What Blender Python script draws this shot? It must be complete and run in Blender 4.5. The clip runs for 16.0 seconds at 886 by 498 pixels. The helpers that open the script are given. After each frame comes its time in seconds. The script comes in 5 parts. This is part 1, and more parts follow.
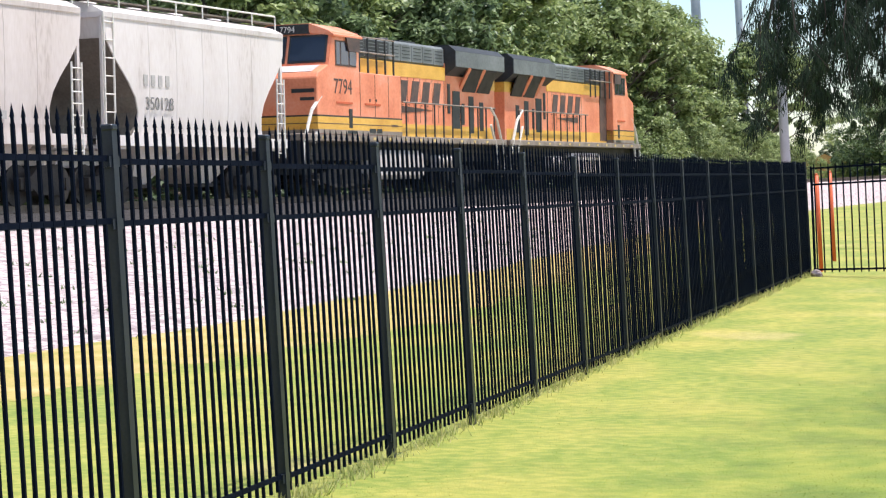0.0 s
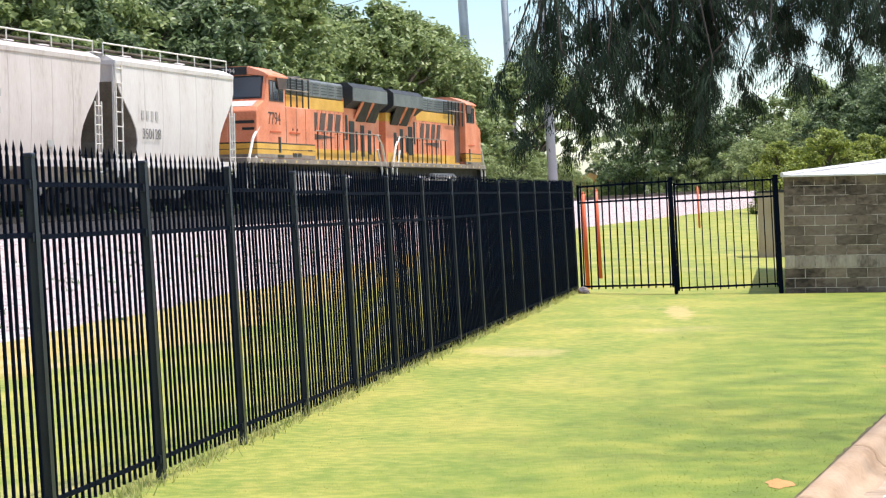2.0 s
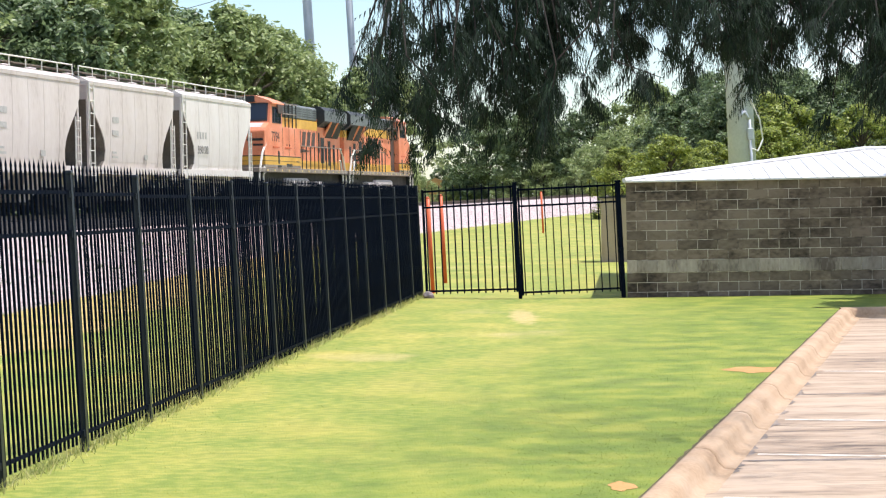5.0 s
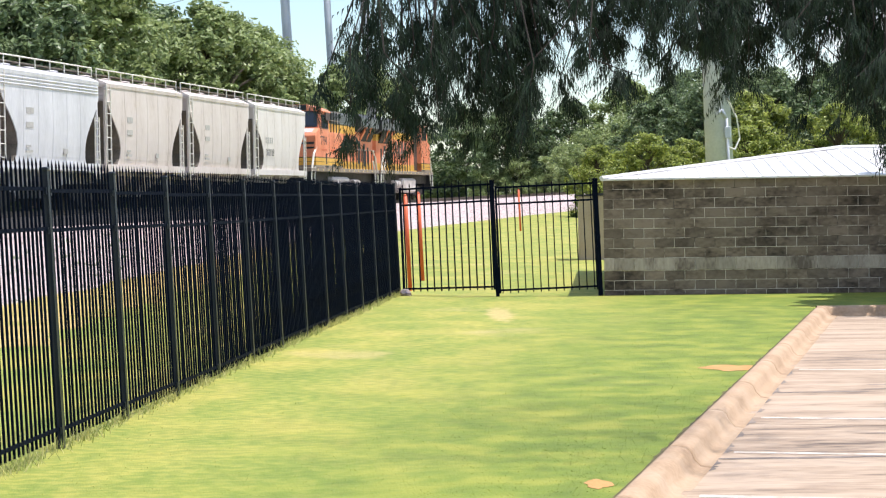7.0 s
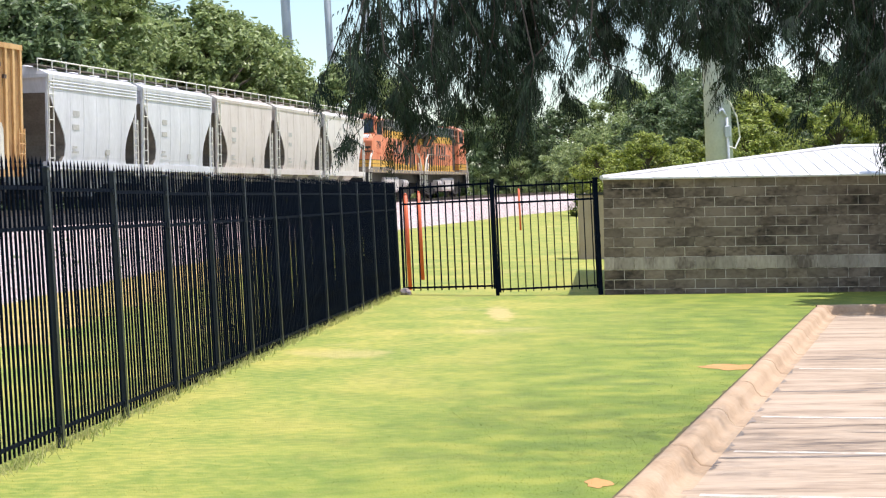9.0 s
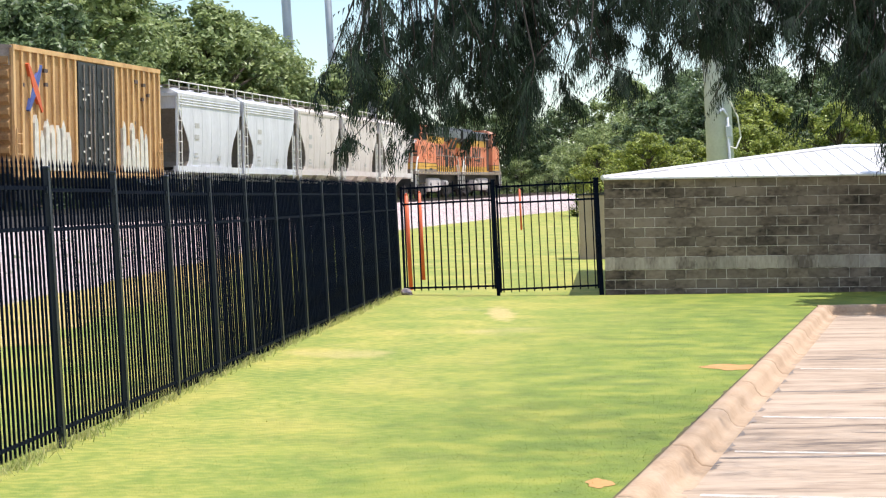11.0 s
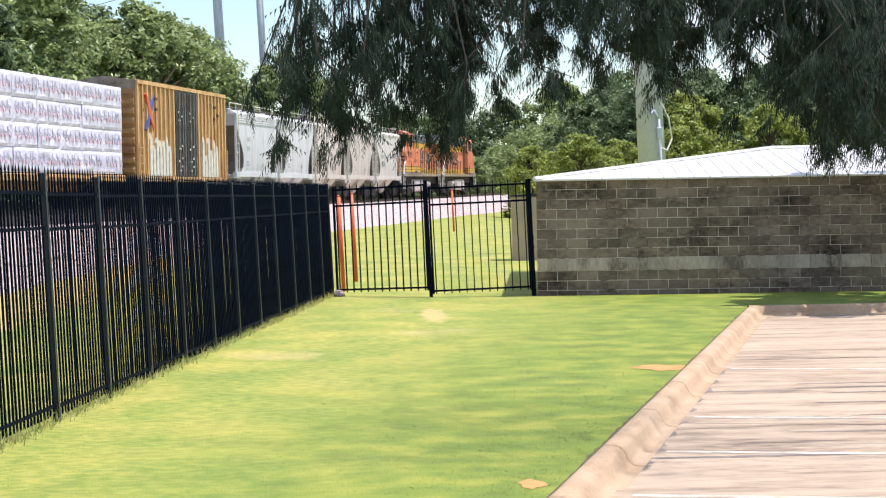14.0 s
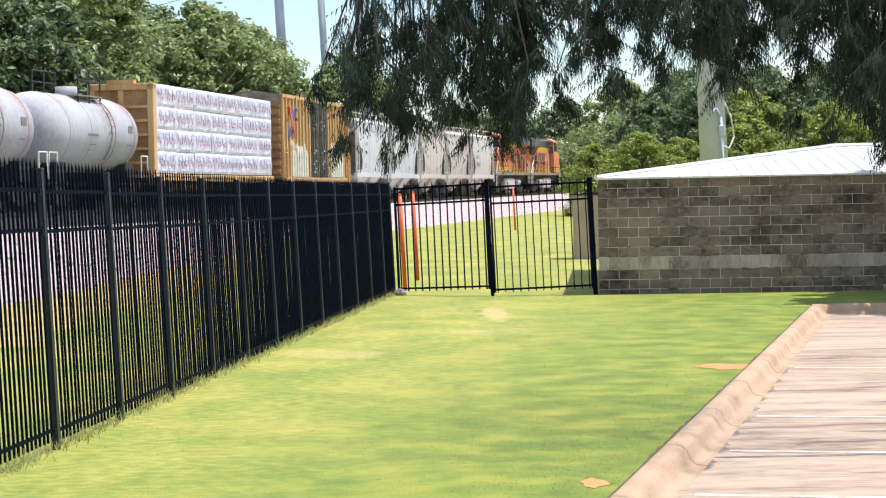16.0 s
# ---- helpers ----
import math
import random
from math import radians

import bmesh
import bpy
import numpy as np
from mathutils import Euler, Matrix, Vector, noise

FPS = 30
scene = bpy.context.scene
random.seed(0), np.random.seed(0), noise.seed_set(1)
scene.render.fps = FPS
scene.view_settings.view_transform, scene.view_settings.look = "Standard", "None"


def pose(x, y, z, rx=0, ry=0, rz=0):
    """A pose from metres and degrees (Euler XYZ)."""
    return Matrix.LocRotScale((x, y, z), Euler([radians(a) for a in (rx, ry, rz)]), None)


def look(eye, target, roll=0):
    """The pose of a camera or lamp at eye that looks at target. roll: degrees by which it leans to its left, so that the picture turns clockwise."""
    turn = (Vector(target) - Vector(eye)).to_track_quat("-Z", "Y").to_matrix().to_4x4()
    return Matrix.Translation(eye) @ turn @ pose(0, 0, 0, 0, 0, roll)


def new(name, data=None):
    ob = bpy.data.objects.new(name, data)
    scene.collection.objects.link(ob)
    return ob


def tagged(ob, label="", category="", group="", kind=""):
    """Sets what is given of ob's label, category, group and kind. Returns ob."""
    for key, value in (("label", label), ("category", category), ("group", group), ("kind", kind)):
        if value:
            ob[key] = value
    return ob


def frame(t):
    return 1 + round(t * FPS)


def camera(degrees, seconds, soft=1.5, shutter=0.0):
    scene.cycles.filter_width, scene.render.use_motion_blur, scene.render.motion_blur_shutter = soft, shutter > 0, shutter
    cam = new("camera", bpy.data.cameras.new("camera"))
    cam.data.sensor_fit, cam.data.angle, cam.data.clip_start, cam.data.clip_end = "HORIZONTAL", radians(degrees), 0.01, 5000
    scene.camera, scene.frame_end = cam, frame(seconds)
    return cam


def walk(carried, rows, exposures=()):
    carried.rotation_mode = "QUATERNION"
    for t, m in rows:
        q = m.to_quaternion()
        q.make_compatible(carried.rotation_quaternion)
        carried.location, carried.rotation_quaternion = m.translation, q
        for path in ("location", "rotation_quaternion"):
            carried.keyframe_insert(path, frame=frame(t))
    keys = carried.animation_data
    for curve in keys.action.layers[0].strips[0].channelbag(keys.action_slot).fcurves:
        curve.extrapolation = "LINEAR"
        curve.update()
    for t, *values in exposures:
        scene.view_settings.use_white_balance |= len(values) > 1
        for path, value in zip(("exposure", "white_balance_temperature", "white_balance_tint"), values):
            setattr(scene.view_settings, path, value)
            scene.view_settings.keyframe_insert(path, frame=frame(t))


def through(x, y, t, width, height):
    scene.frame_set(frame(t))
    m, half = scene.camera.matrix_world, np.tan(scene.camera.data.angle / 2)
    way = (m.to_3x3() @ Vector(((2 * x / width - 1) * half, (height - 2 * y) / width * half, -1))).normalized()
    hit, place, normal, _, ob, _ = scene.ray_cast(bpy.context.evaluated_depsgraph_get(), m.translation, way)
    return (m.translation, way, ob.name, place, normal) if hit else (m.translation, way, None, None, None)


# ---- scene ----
# ---- camera ----
cam = camera(25.03, 16.0, soft=1.25)
walk(cam, [
    (0, pose(0, 0, 2.0, 88.155, 1.141, 11.655)),
    (0.5, pose(0, 0, 2.0, 88.247, 1.19, 10.598)),
    (1, pose(0, 0, 2.0, 88.381, 1.181, 8.834)),
    (1.5, pose(0, 0, 2.0, 88.492, 1.236, 6.906)),
    (2, pose(0, 0, 2.0, 88.554, 1.187, 5.071)),
    (2.5, pose(0, 0, 2.0, 88.609, 1.172, 3.551)),
    (3, pose(0, 0, 2.0, 88.647, 1.151, 2.535)),
    (3.5, pose(0, 0, 2.0, 88.657, 1.126, 1.773)),
    (4, pose(0, 0, 2.0, 88.658, 1.15, 1.293)),
    (4.2, pose(0, 0, 2.0, 88.646, 1.133, 1.157)),
    (6.5, pose(0, 0, 2.0, 88.556, 0.964, -0.018)),
    (7, pose(0, 0, 2.0, 88.524, 0.916, -0.024)),
    (7.5, pose(0, 0, 2.0, 88.502, 0.919, -0.024)),
    (8, pose(0, 0, 2.0, 88.498, 0.901, -0.021)),
    (8.5, pose(0, 0, 2.0, 88.498, 0.901, -0.021)),
    (9, pose(0, 0, 2.0, 88.498, 0.901, -0.021)),
    (11.5, pose(0, 0, 2.0, 88.503, 0.914, 0.008)),
    (12, pose(0, 0, 2.0, 88.503, 0.901, 0.011)),
    (12.5, pose(0, 0, 2.0, 88.501, 0.902, -0.202)),
    (13, pose(0, 0, 2.0, 88.511, 0.907, -0.74)),
    (13.5, pose(0, 0, 2.0, 88.512, 0.972, -1.474)),
    (14, pose(0, 0, 2.0, 88.513, 0.985, -1.936)),
    (14.5, pose(0, 0, 2.0, 88.533, 1.061, -1.886)),
    (15, pose(0, 0, 2.0, 88.538, 1.053, -1.455)),
    (15.5, pose(0, 0, 2.0, 88.533, 1.13, -0.801)),
    (16, pose(0, 0, 2.0, 88.509, 1.108, -0.178)),
])

# ---- daylight: high sun from the right, slightly beyond the scene ----
SUN_TURN, SUN_UP = radians(6), radians(73)
sun_way = Vector((math.cos(SUN_UP) * math.cos(SUN_TURN), math.cos(SUN_UP) * math.sin(SUN_TURN), math.sin(SUN_UP)))
world = bpy.data.worlds.new("world")
scene.world = world
world.use_nodes = True
wn, wl = world.node_tree.nodes, world.node_tree.links
sky = wn.new("ShaderNodeTexSky")
sky.sky_type, sky.sun_disc = "NISHITA", False
sky.sun_elevation, sky.sun_rotation = SUN_UP, radians(90) - SUN_TURN
sky.air_density, sky.dust_density, sky.ozone_density = 1.0, 0.4, 2.5
coords = wn.new("ShaderNodeTexCoord")
cloud = wn.new("ShaderNodeTexNoise")
cloud.inputs["Scale"].default_value, cloud.inputs["Detail"].default_value = 9.0, 6.0
ramp = wn.new("ShaderNodeValToRGB")
ramp.color_ramp.elements[0].position, ramp.color_ramp.elements[1].position = 0.5, 0.66
mixc = wn.new("ShaderNodeMix")
mixc.data_type = "RGBA"
mixc.inputs[7].default_value = (9.5, 9.7, 10.0, 1)
wl.new(coords.outputs["Generated"], cloud.inputs["Vector"])
wl.new(cloud.outputs["Fac"], ramp.inputs["Fac"])
wl.new(ramp.outputs["Color"], mixc.inputs[0])
wl.new(sky.outputs["Color"], mixc.inputs[6])
wl.new(mixc.outputs[2], wn["Background"].inputs["Color"])
wn["Background"].inputs["Strength"].default_value = 0.14
sun_data = bpy.data.lights.new("sun", "SUN")
sun_data.energy, sun_data.angle, sun_data.color = 4.4, radians(0.6), (1.0, 0.95, 0.91)
sun = new("sun", sun_data)
sun.matrix_world = look(sun_way * 60, (0, 0, 0))
scene.view_settings.exposure = 0.45


# ---- materials ----
def shader(name, colour, rough=0.6, metal=0.0):
    m = bpy.data.materials.new(name)
    m.use_nodes = True
    b = m.node_tree.nodes["Principled BSDF"]
    b.inputs["Base Color"].default_value = (*colour, 1)
    b.inputs["Roughness"].default_value, b.inputs["Metallic"].default_value = rough, metal
    return m


def worn(name, colours, scale=3.0, fine=40.0, rough=0.6, metal=0.0, bump=0.1, stretch=(1, 1, 1), spread=(0.35, 0.65), per_object=0.0, distance=0.02, where="Object", specular=0.5):
    """Two scales of noise mixed between the colours, with relief; per_object shifts the value from piece to piece."""
    m = shader(name, colours[0], rough, metal)
    n, k = m.node_tree.nodes, m.node_tree.links
    b = n["Principled BSDF"]
    tc, mp = n.new("ShaderNodeTexCoord"), n.new("ShaderNodeMapping")
    mp.inputs["Scale"].default_value = stretch
    if where == "World":
        k.new(n.new("ShaderNodeNewGeometry").outputs["Position"], mp.inputs["Vector"])
    else:
        k.new(tc.outputs[where], mp.inputs["Vector"])
    b.inputs["Specular IOR Level"].default_value = specular
    big, small = n.new("ShaderNodeTexNoise"), n.new("ShaderNodeTexNoise")
    for node, value in ((big, scale), (small, fine)):
        node.inputs["Scale"].default_value, node.inputs["Detail"].default_value = value, 5.0
        k.new(mp.outputs["Vector"], node.inputs["Vector"])
    mix = n.new("ShaderNodeMath")
    mix.operation = "MULTIPLY_ADD"
    mix.inputs[1].default_value = 0.35
    k.new(small.outputs["Fac"], mix.inputs[0])
    half = n.new("ShaderNodeMath")
    half.operation = "MULTIPLY"
    half.inputs[1].default_value = 0.65
    k.new(big.outputs["Fac"], half.inputs[0])
    k.new(half.outputs[0], mix.inputs[2])
    r = n.new("ShaderNodeValToRGB")
    r.color_ramp.elements[0].position, r.color_ramp.elements[1].position = spread
    for i, c in enumerate(colours):
        if i == 0:
            e = r.color_ramp.elements[0]
        elif i == len(colours) - 1:
            e = r.color_ramp.elements[-1]
        else:
            e = r.color_ramp.elements.new(spread[0] + (spread[1] - spread[0]) * i / (len(colours) - 1))
        e.color = (*c, 1)
    k.new(mix.outputs[0], r.inputs["Fac"])
    out = r.outputs["Color"]
    if per_object:
        info = n.new("ShaderNodeObjectInfo")
        hsv = n.new("ShaderNodeHueSaturation")
        span = n.new("ShaderNodeMapRange")
        span.inputs[3].default_value, span.inputs[4].default_value = 1 - per_object, 1 + per_object
        k.new(info.outputs["Random"], span.inputs[0])
        k.new(span.outputs[0], hsv.inputs["Value"])
        k.new(out, hsv.inputs["Color"])
        out = hsv.outputs["Color"]
    k.new(out, b.inputs["Base Color"])
    if bump:
        bm = n.new("ShaderNodeBump")
        bm.inputs["Strength"].default_value, bm.inputs["Distance"].default_value = bump, distance
        k.new(mix.outputs[0], bm.inputs["Height"])
        k.new(bm.outputs["Normal"], b.inputs["Normal"])
    return m


def leafy(name, dark, light, through=0.3, rough=0.5):
    """Leaves: colour varied leaf by leaf, some light let through."""
    m = shader(name, dark, rough)
    n, k = m.node_tree.nodes, m.node_tree.links
    b = n["Principled BSDF"]
    geo, r = n.new("ShaderNodeNewGeometry"), n.new("ShaderNodeValToRGB")
    r.color_ramp.elements[0].color, r.color_ramp.elements[1].color = (*dark, 1), (*light, 1)
    k.new(geo.outputs["Random Per Island"], r.inputs["Fac"])
    k.new(r.outputs["Color"], b.inputs["Base Color"])
    tr, mx = n.new("ShaderNodeBsdfTranslucent"), n.new("ShaderNodeMixShader")
    mx.inputs[0].default_value = through
    k.new(r.outputs["Color"], tr.inputs["Color"])
    k.new(b.outputs[0], mx.inputs[1])
    k.new(tr.outputs[0], mx.inputs[2])
    k.new(mx.outputs[0], n["Material Output"].inputs["Surface"])
    return m


def lawn_material(name="lawn", through=0.0):
    """Mown turf: mowing bands, dry yellow and bare patches, fine blade grain; blades let some light through."""
    m = shader(name, (0.15, 0.25, 0.05), 0.85)
    n, k = m.node_tree.nodes, m.node_tree.links
    b = n["Principled BSDF"]
    tc = n.new("ShaderNodeTexCoord")

    def noise_node(scale, stretch, detail=4.0):
        mp, t = n.new("ShaderNodeMapping"), n.new("ShaderNodeTexNoise")
        mp.inputs["Scale"].default_value = stretch
        t.inputs["Scale"].default_value, t.inputs["Detail"].default_value = scale, detail
        k.new(tc.outputs["Object"], mp.inputs["Vector"])
        k.new(mp.outputs["Vector"], t.inputs["Vector"])
        return t.outputs["Fac"]

    def ramp_of(fac, stops):
        r = n.new("ShaderNodeValToRGB")
        r.color_ramp.elements[0].position, r.color_ramp.elements[0].color = stops[0][0], (*stops[0][1], 1)
        r.color_ramp.elements[1].position, r.color_ramp.elements[1].color = stops[-1][0], (*stops[-1][1], 1)
        for p, c in stops[1:-1]:
            r.color_ramp.elements.new(p).color = (*c, 1)
        k.new(fac, r.inputs["Fac"])
        return r.outputs["Color"]

    def blend(fac, a, c):
        x = n.new("ShaderNodeMix")
        x.data_type = "RGBA"
        k.new(fac, x.inputs[0])
        k.new(a, x.inputs[6])
        k.new(c, x.inputs[7])
        return x.outputs[2]

    bands = ramp_of(noise_node(0.75, (1.1, 0.42, 1), 7), [(0.34, (0.135, 0.2, 0.026)), (0.47, (0.235, 0.272, 0.04)), (0.56, (0.385, 0.335, 0.068)), (0.66, (0.51, 0.39, 0.1))])
    streak = ramp_of(noise_node(1.1, (0.6, 0.7, 1), 9), [(0.38, (0.125, 0.195, 0.026)), (0.52, (0.24, 0.27, 0.042)), (0.62, (0.45, 0.37, 0.085))])
    st = n.new("ShaderNodeValue")
    st.outputs[0].default_value = 0.45
    bands = blend(st.outputs[0], bands, streak)
    grain = ramp_of(noise_node(11, (0.6, 0.8, 1), 10), [(0.4, (0.13, 0.19, 0.022)), (0.5, (0.24, 0.275, 0.042)), (0.6, (0.41, 0.365, 0.08))])
    g = n.new("ShaderNodeValue")
    g.outputs[0].default_value = 0.42
    col = blend(g.outputs[0], bands, grain)
    dry = ramp_of(noise_node(0.33, (1.2, 0.8, 1), 7), [(0.6, (0, 0, 0)), (0.76, (1, 1, 1))])
    straw = ramp_of(noise_node(22, (1, 1, 1)), [(0.3, (0.38, 0.27, 0.11)), (0.7, (0.6, 0.48, 0.2))])
    # a worn dry track before the gate
    mp, far = n.new("ShaderNodeMapping"), n.new("ShaderNodeVectorMath")
    mp.vector_type = "TEXTURE"
    mp.inputs["Location"].default_value, mp.inputs["Scale"].default_value = (0.95, 34.0, 0), (0.5, 4.5, 1)
    k.new(tc.outputs["Object"], mp.inputs["Vector"])
    far.operation = "LENGTH"
    k.new(mp.outputs["Vector"], far.inputs[0])
    rough, low = n.new("ShaderNodeMath"), n.new("ShaderNodeMath")
    rough.operation, rough.inputs[1].default_value = "MULTIPLY_ADD", 0.9
    k.new(noise_node(3.0, (1.2, 1, 1), 6), rough.inputs[0])
    k.new(far.outputs["Value"], rough.inputs[2])
    worn_track = ramp_of(rough.outputs[0], [(0.75, (0.85, 0.85, 0.85)), (1.15, (0, 0, 0))])
    col = blend(dry, col, straw)
    low.operation, low.inputs[1].default_value = "MULTIPLY", 0.9
    k.new(worn_track, low.inputs[0])
    track_mask = low.outputs[0]
    # greener along the kerb and darkened there to imitate dappled tree shade, drier along the fence, with a ragged
    # change between
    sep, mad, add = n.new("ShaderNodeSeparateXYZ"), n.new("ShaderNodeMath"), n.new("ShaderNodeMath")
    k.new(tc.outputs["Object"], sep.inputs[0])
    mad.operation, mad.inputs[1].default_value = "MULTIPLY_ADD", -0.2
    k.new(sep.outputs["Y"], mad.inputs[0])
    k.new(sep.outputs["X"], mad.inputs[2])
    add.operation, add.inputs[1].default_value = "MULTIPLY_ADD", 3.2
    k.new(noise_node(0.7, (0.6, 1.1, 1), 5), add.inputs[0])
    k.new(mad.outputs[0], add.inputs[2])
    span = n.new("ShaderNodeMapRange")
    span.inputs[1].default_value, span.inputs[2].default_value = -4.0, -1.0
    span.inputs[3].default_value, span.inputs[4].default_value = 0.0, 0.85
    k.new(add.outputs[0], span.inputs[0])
    # deep kerb-side green with the tree's dappled shade put into the colour
    shaded_green = ramp_of(noise_node(2.2, (0.75, 0.7, 1), 11), [(0.36, (0.09, 0.142, 0.01)), (0.5, (0.145, 0.2, 0.016)), (0.63, (0.24, 0.26, 0.03))])
    col = blend(span.outputs[0], col, shaded_green)
    col = blend(track_mask, col, straw)
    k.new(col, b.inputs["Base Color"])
    bp = n.new("ShaderNodeBump")
    bp.inputs["Strength"].default_value, bp.inputs["Distance"].default_value = 0.4, 0.025
    k.new(noise_node(45, (1, 0.6, 1), 6), bp.inputs["Height"])
    k.new(bp.outputs["Normal"], b.inputs["Normal"])
    if through:
        tr, mx = n.new("ShaderNodeBsdfTranslucent"), n.new("ShaderNodeMixShader")
        mx.inputs[0].default_value = through
        k.new(col, tr.inputs["Color"])
        k.new(b.outputs[0], mx.inputs[1])
        k.new(tr.outputs[0], mx.inputs[2])
        k.new(mx.outputs[0], n["Material Output"].inputs["Surface"])
    return m


def gravel_material(name, a, c, scale):
    m = shader(name, a, 0.9)
    n, k = m.node_tree.nodes, m.node_tree.links
    b = n["Principled BSDF"]
    tc, v = n.new("ShaderNodeTexCoord"), n.new("ShaderNodeTexVoronoi")
    v.inputs["Scale"].default_value = scale
    k.new(tc.outputs["Object"], v.inputs["Vector"])
    sep, r = n.new("ShaderNodeSeparateColor"), n.new("ShaderNodeValToRGB")
    r.color_ramp.elements[0].color, r.color_ramp.elements[1].color = (*a, 1), (*c, 1)
    k.new(v.outputs["Color"], sep.inputs["Color"])
    k.new(sep.outputs[0], r.inputs["Fac"])
    k.new(r.outputs["Color"], b.inputs["Base Color"])
    bp = n.new("ShaderNodeBump")
    bp.inputs["Strength"].default_value, bp.inputs["Distance"].default_value = 1.0, 0.05
    bp.invert = True
    k.new(v.outputs["Distance"], bp.inputs["Height"])
    k.new(bp.outputs["Normal"], b.inputs["Normal"])
    return m


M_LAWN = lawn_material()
M_TURF = lawn_material("turf_blade", 0.3)
M_STRAW = worn("dry_straw_turf", [(0.24, 0.26, 0.045), (0.42, 0.31, 0.1), (0.56, 0.41, 0.19)], 1.2, 30, 0.95, bump=0.3)
M_BALLAST = gravel_material("ballast", (0.24, 0.18, 0.185), (0.66, 0.55, 0.55), 9)
# near-black: oil fouling and the shade under the train in one colour
M_BALLAST_DARK = gravel_material("fouled_shaded_ballast", (0.008, 0.007, 0.008), (0.05, 0.042, 0.042), 11)
M_CONCRETE = worn("concrete", [(0.15, 0.11, 0.085), (0.33, 0.24, 0.17), (0.42, 0.315, 0.23), (0.46, 0.35, 0.262)], 1.3, 9, 0.85, bump=0.15, stretch=(0.4, 2.0, 1), spread=(0.34, 0.6))
M_KERB = worn("kerb_concrete", [(0.33, 0.215, 0.13), (0.43, 0.295, 0.19), (0.47, 0.34, 0.235)], 1.4, 25, 0.85, bump=0.2)
M_PAINT_LINE = worn("line_paint", [(0.42, 0.32, 0.24), (0.74, 0.69, 0.63)], 5, 30, 0.7)
M_SOIL = worn("dry_soil", [(0.4, 0.2, 0.07), (0.54, 0.3, 0.11)], 3, 40, 0.95, bump=0.3)
M_EDGE = worn("edge_shadow_brown", [(0.05, 0.04, 0.02), (0.14, 0.11, 0.05)], 3, 40, 0.95)
# dark tone for joint filler, dirt, stains and painted shade streaks
M_STAIN_SHADE = worn("stain_and_shade", [(0.1, 0.08, 0.07), (0.3, 0.24, 0.2)], 4, 30, 0.8)
M_FENCE = worn("black_powder_coat", [(0.0025, 0.0042, 0.0105), (0.005, 0.0085, 0.02)], 3, 60, 0.55, 0.0, bump=0.03, specular=0.02)
# the fence's black coat again, lightened to imitate the posts' sunlit faces
M_POST = worn("sunlit_black_post", [(0.006, 0.01, 0.019), (0.014, 0.021, 0.035)], 3, 60, 0.36, 0.0, bump=0.03, specular=0.32)
M_BLOCK = worn("concrete_block", [(0.03, 0.023, 0.018), (0.105, 0.078, 0.061), (0.175, 0.133, 0.105), (0.225, 0.175, 0.14)], 1.3, 10, 0.9, bump=0.35, stretch=(0.9, 0.9, 1.6), spread=(0.34, 0.6), per_object=0.26, where="World")
M_BAND = worn("smooth_block", [(0.13, 0.1, 0.085), (0.34, 0.285, 0.245), (0.46, 0.395, 0.34)], 1.4, 12, 0.85, bump=0.1, stretch=(1.8, 1.8, 0.7), per_object=0.15, where="World")
M_MORTAR = worn("mortar", [(0.04, 0.032, 0.027), (0.14, 0.115, 0.095), (0.46, 0.4, 0.34), (0.66, 0.6, 0.53)], 1.5, 6, 0.95, spread=(0.36, 0.53), where="World")
M_ROOF = worn("white_metal_roof", [(0.58, 0.565, 0.57), (0.78, 0.765, 0.77)], 1.5, 20, 0.5, 0.05, bump=0.02)
M_ORANGE = worn("orange_paint", [(0.62, 0.165, 0.08), (0.8, 0.265, 0.14), (0.82, 0.37, 0.25)], 0.8, 12, 0.5, bump=0.03, spread=(0.3, 0.7))
M_YELLOW = worn("yellow_paint", [(0.6, 0.3, 0.04), (0.84, 0.5, 0.1)], 0.9, 14, 0.5, bump=0.03)
M_LOCO_BLACK = worn("sooty_black_paint", [(0.01, 0.011, 0.013), (0.036, 0.039, 0.043)], 0.7, 9, 0.55, bump=0.03)
M_LOCO_GREY = worn("weathered_roof_grey", [(0.09, 0.1, 0.105), (0.2, 0.215, 0.22)], 0.7, 9, 0.55, bump=0.03)
M_SILL = worn("dusty_sill_grey", [(0.17, 0.13, 0.1), (0.36, 0.3, 0.26)], 2, 20, 0.7)
M_UNDER = worn("grimy_running_gear", [(0.018, 0.015, 0.014), (0.06, 0.05, 0.045)], 2, 20, 0.8)
M_TANK_GREY = worn("fuel_tank_dust", [(0.42, 0.37, 0.36), (0.68, 0.62, 0.61)], 2, 20, 0.7)
M_RAIL_WHITE = worn("white_handrail_paint", [(0.6, 0.57, 0.52), (0.8, 0.77, 0.72)], 4, 20, 0.5)
M_GLASS = shader("dark_glass", (0.02, 0.03, 0.05), 0.06)
M_LETTER = worn("dark_lettering", [(0.05, 0.035, 0.035), (0.13, 0.075, 0.06)], 3, 20, 0.6)
M_LETTER_GREY = worn("faded_lettering", [(0.1, 0.1, 0.1), (0.3, 0.29, 0.28)], 5, 20, 0.7)
M_STEEL = worn("rail_steel", [(0.1, 0.07, 0.05), (0.25, 0.2, 0.17)], 2, 20, 0.5, 0.7)
M_TIE = worn("timber_tie", [(0.07, 0.055, 0.045), (0.16, 0.13, 0.11)], 2, 15, 0.9, bump=0.3)
M_TRUNK = worn("bark", [(0.05, 0.04, 0.03), (0.14, 0.11, 0.085)], 3, 20, 0.95, bump=0.5, stretch=(2, 2, 0.4))
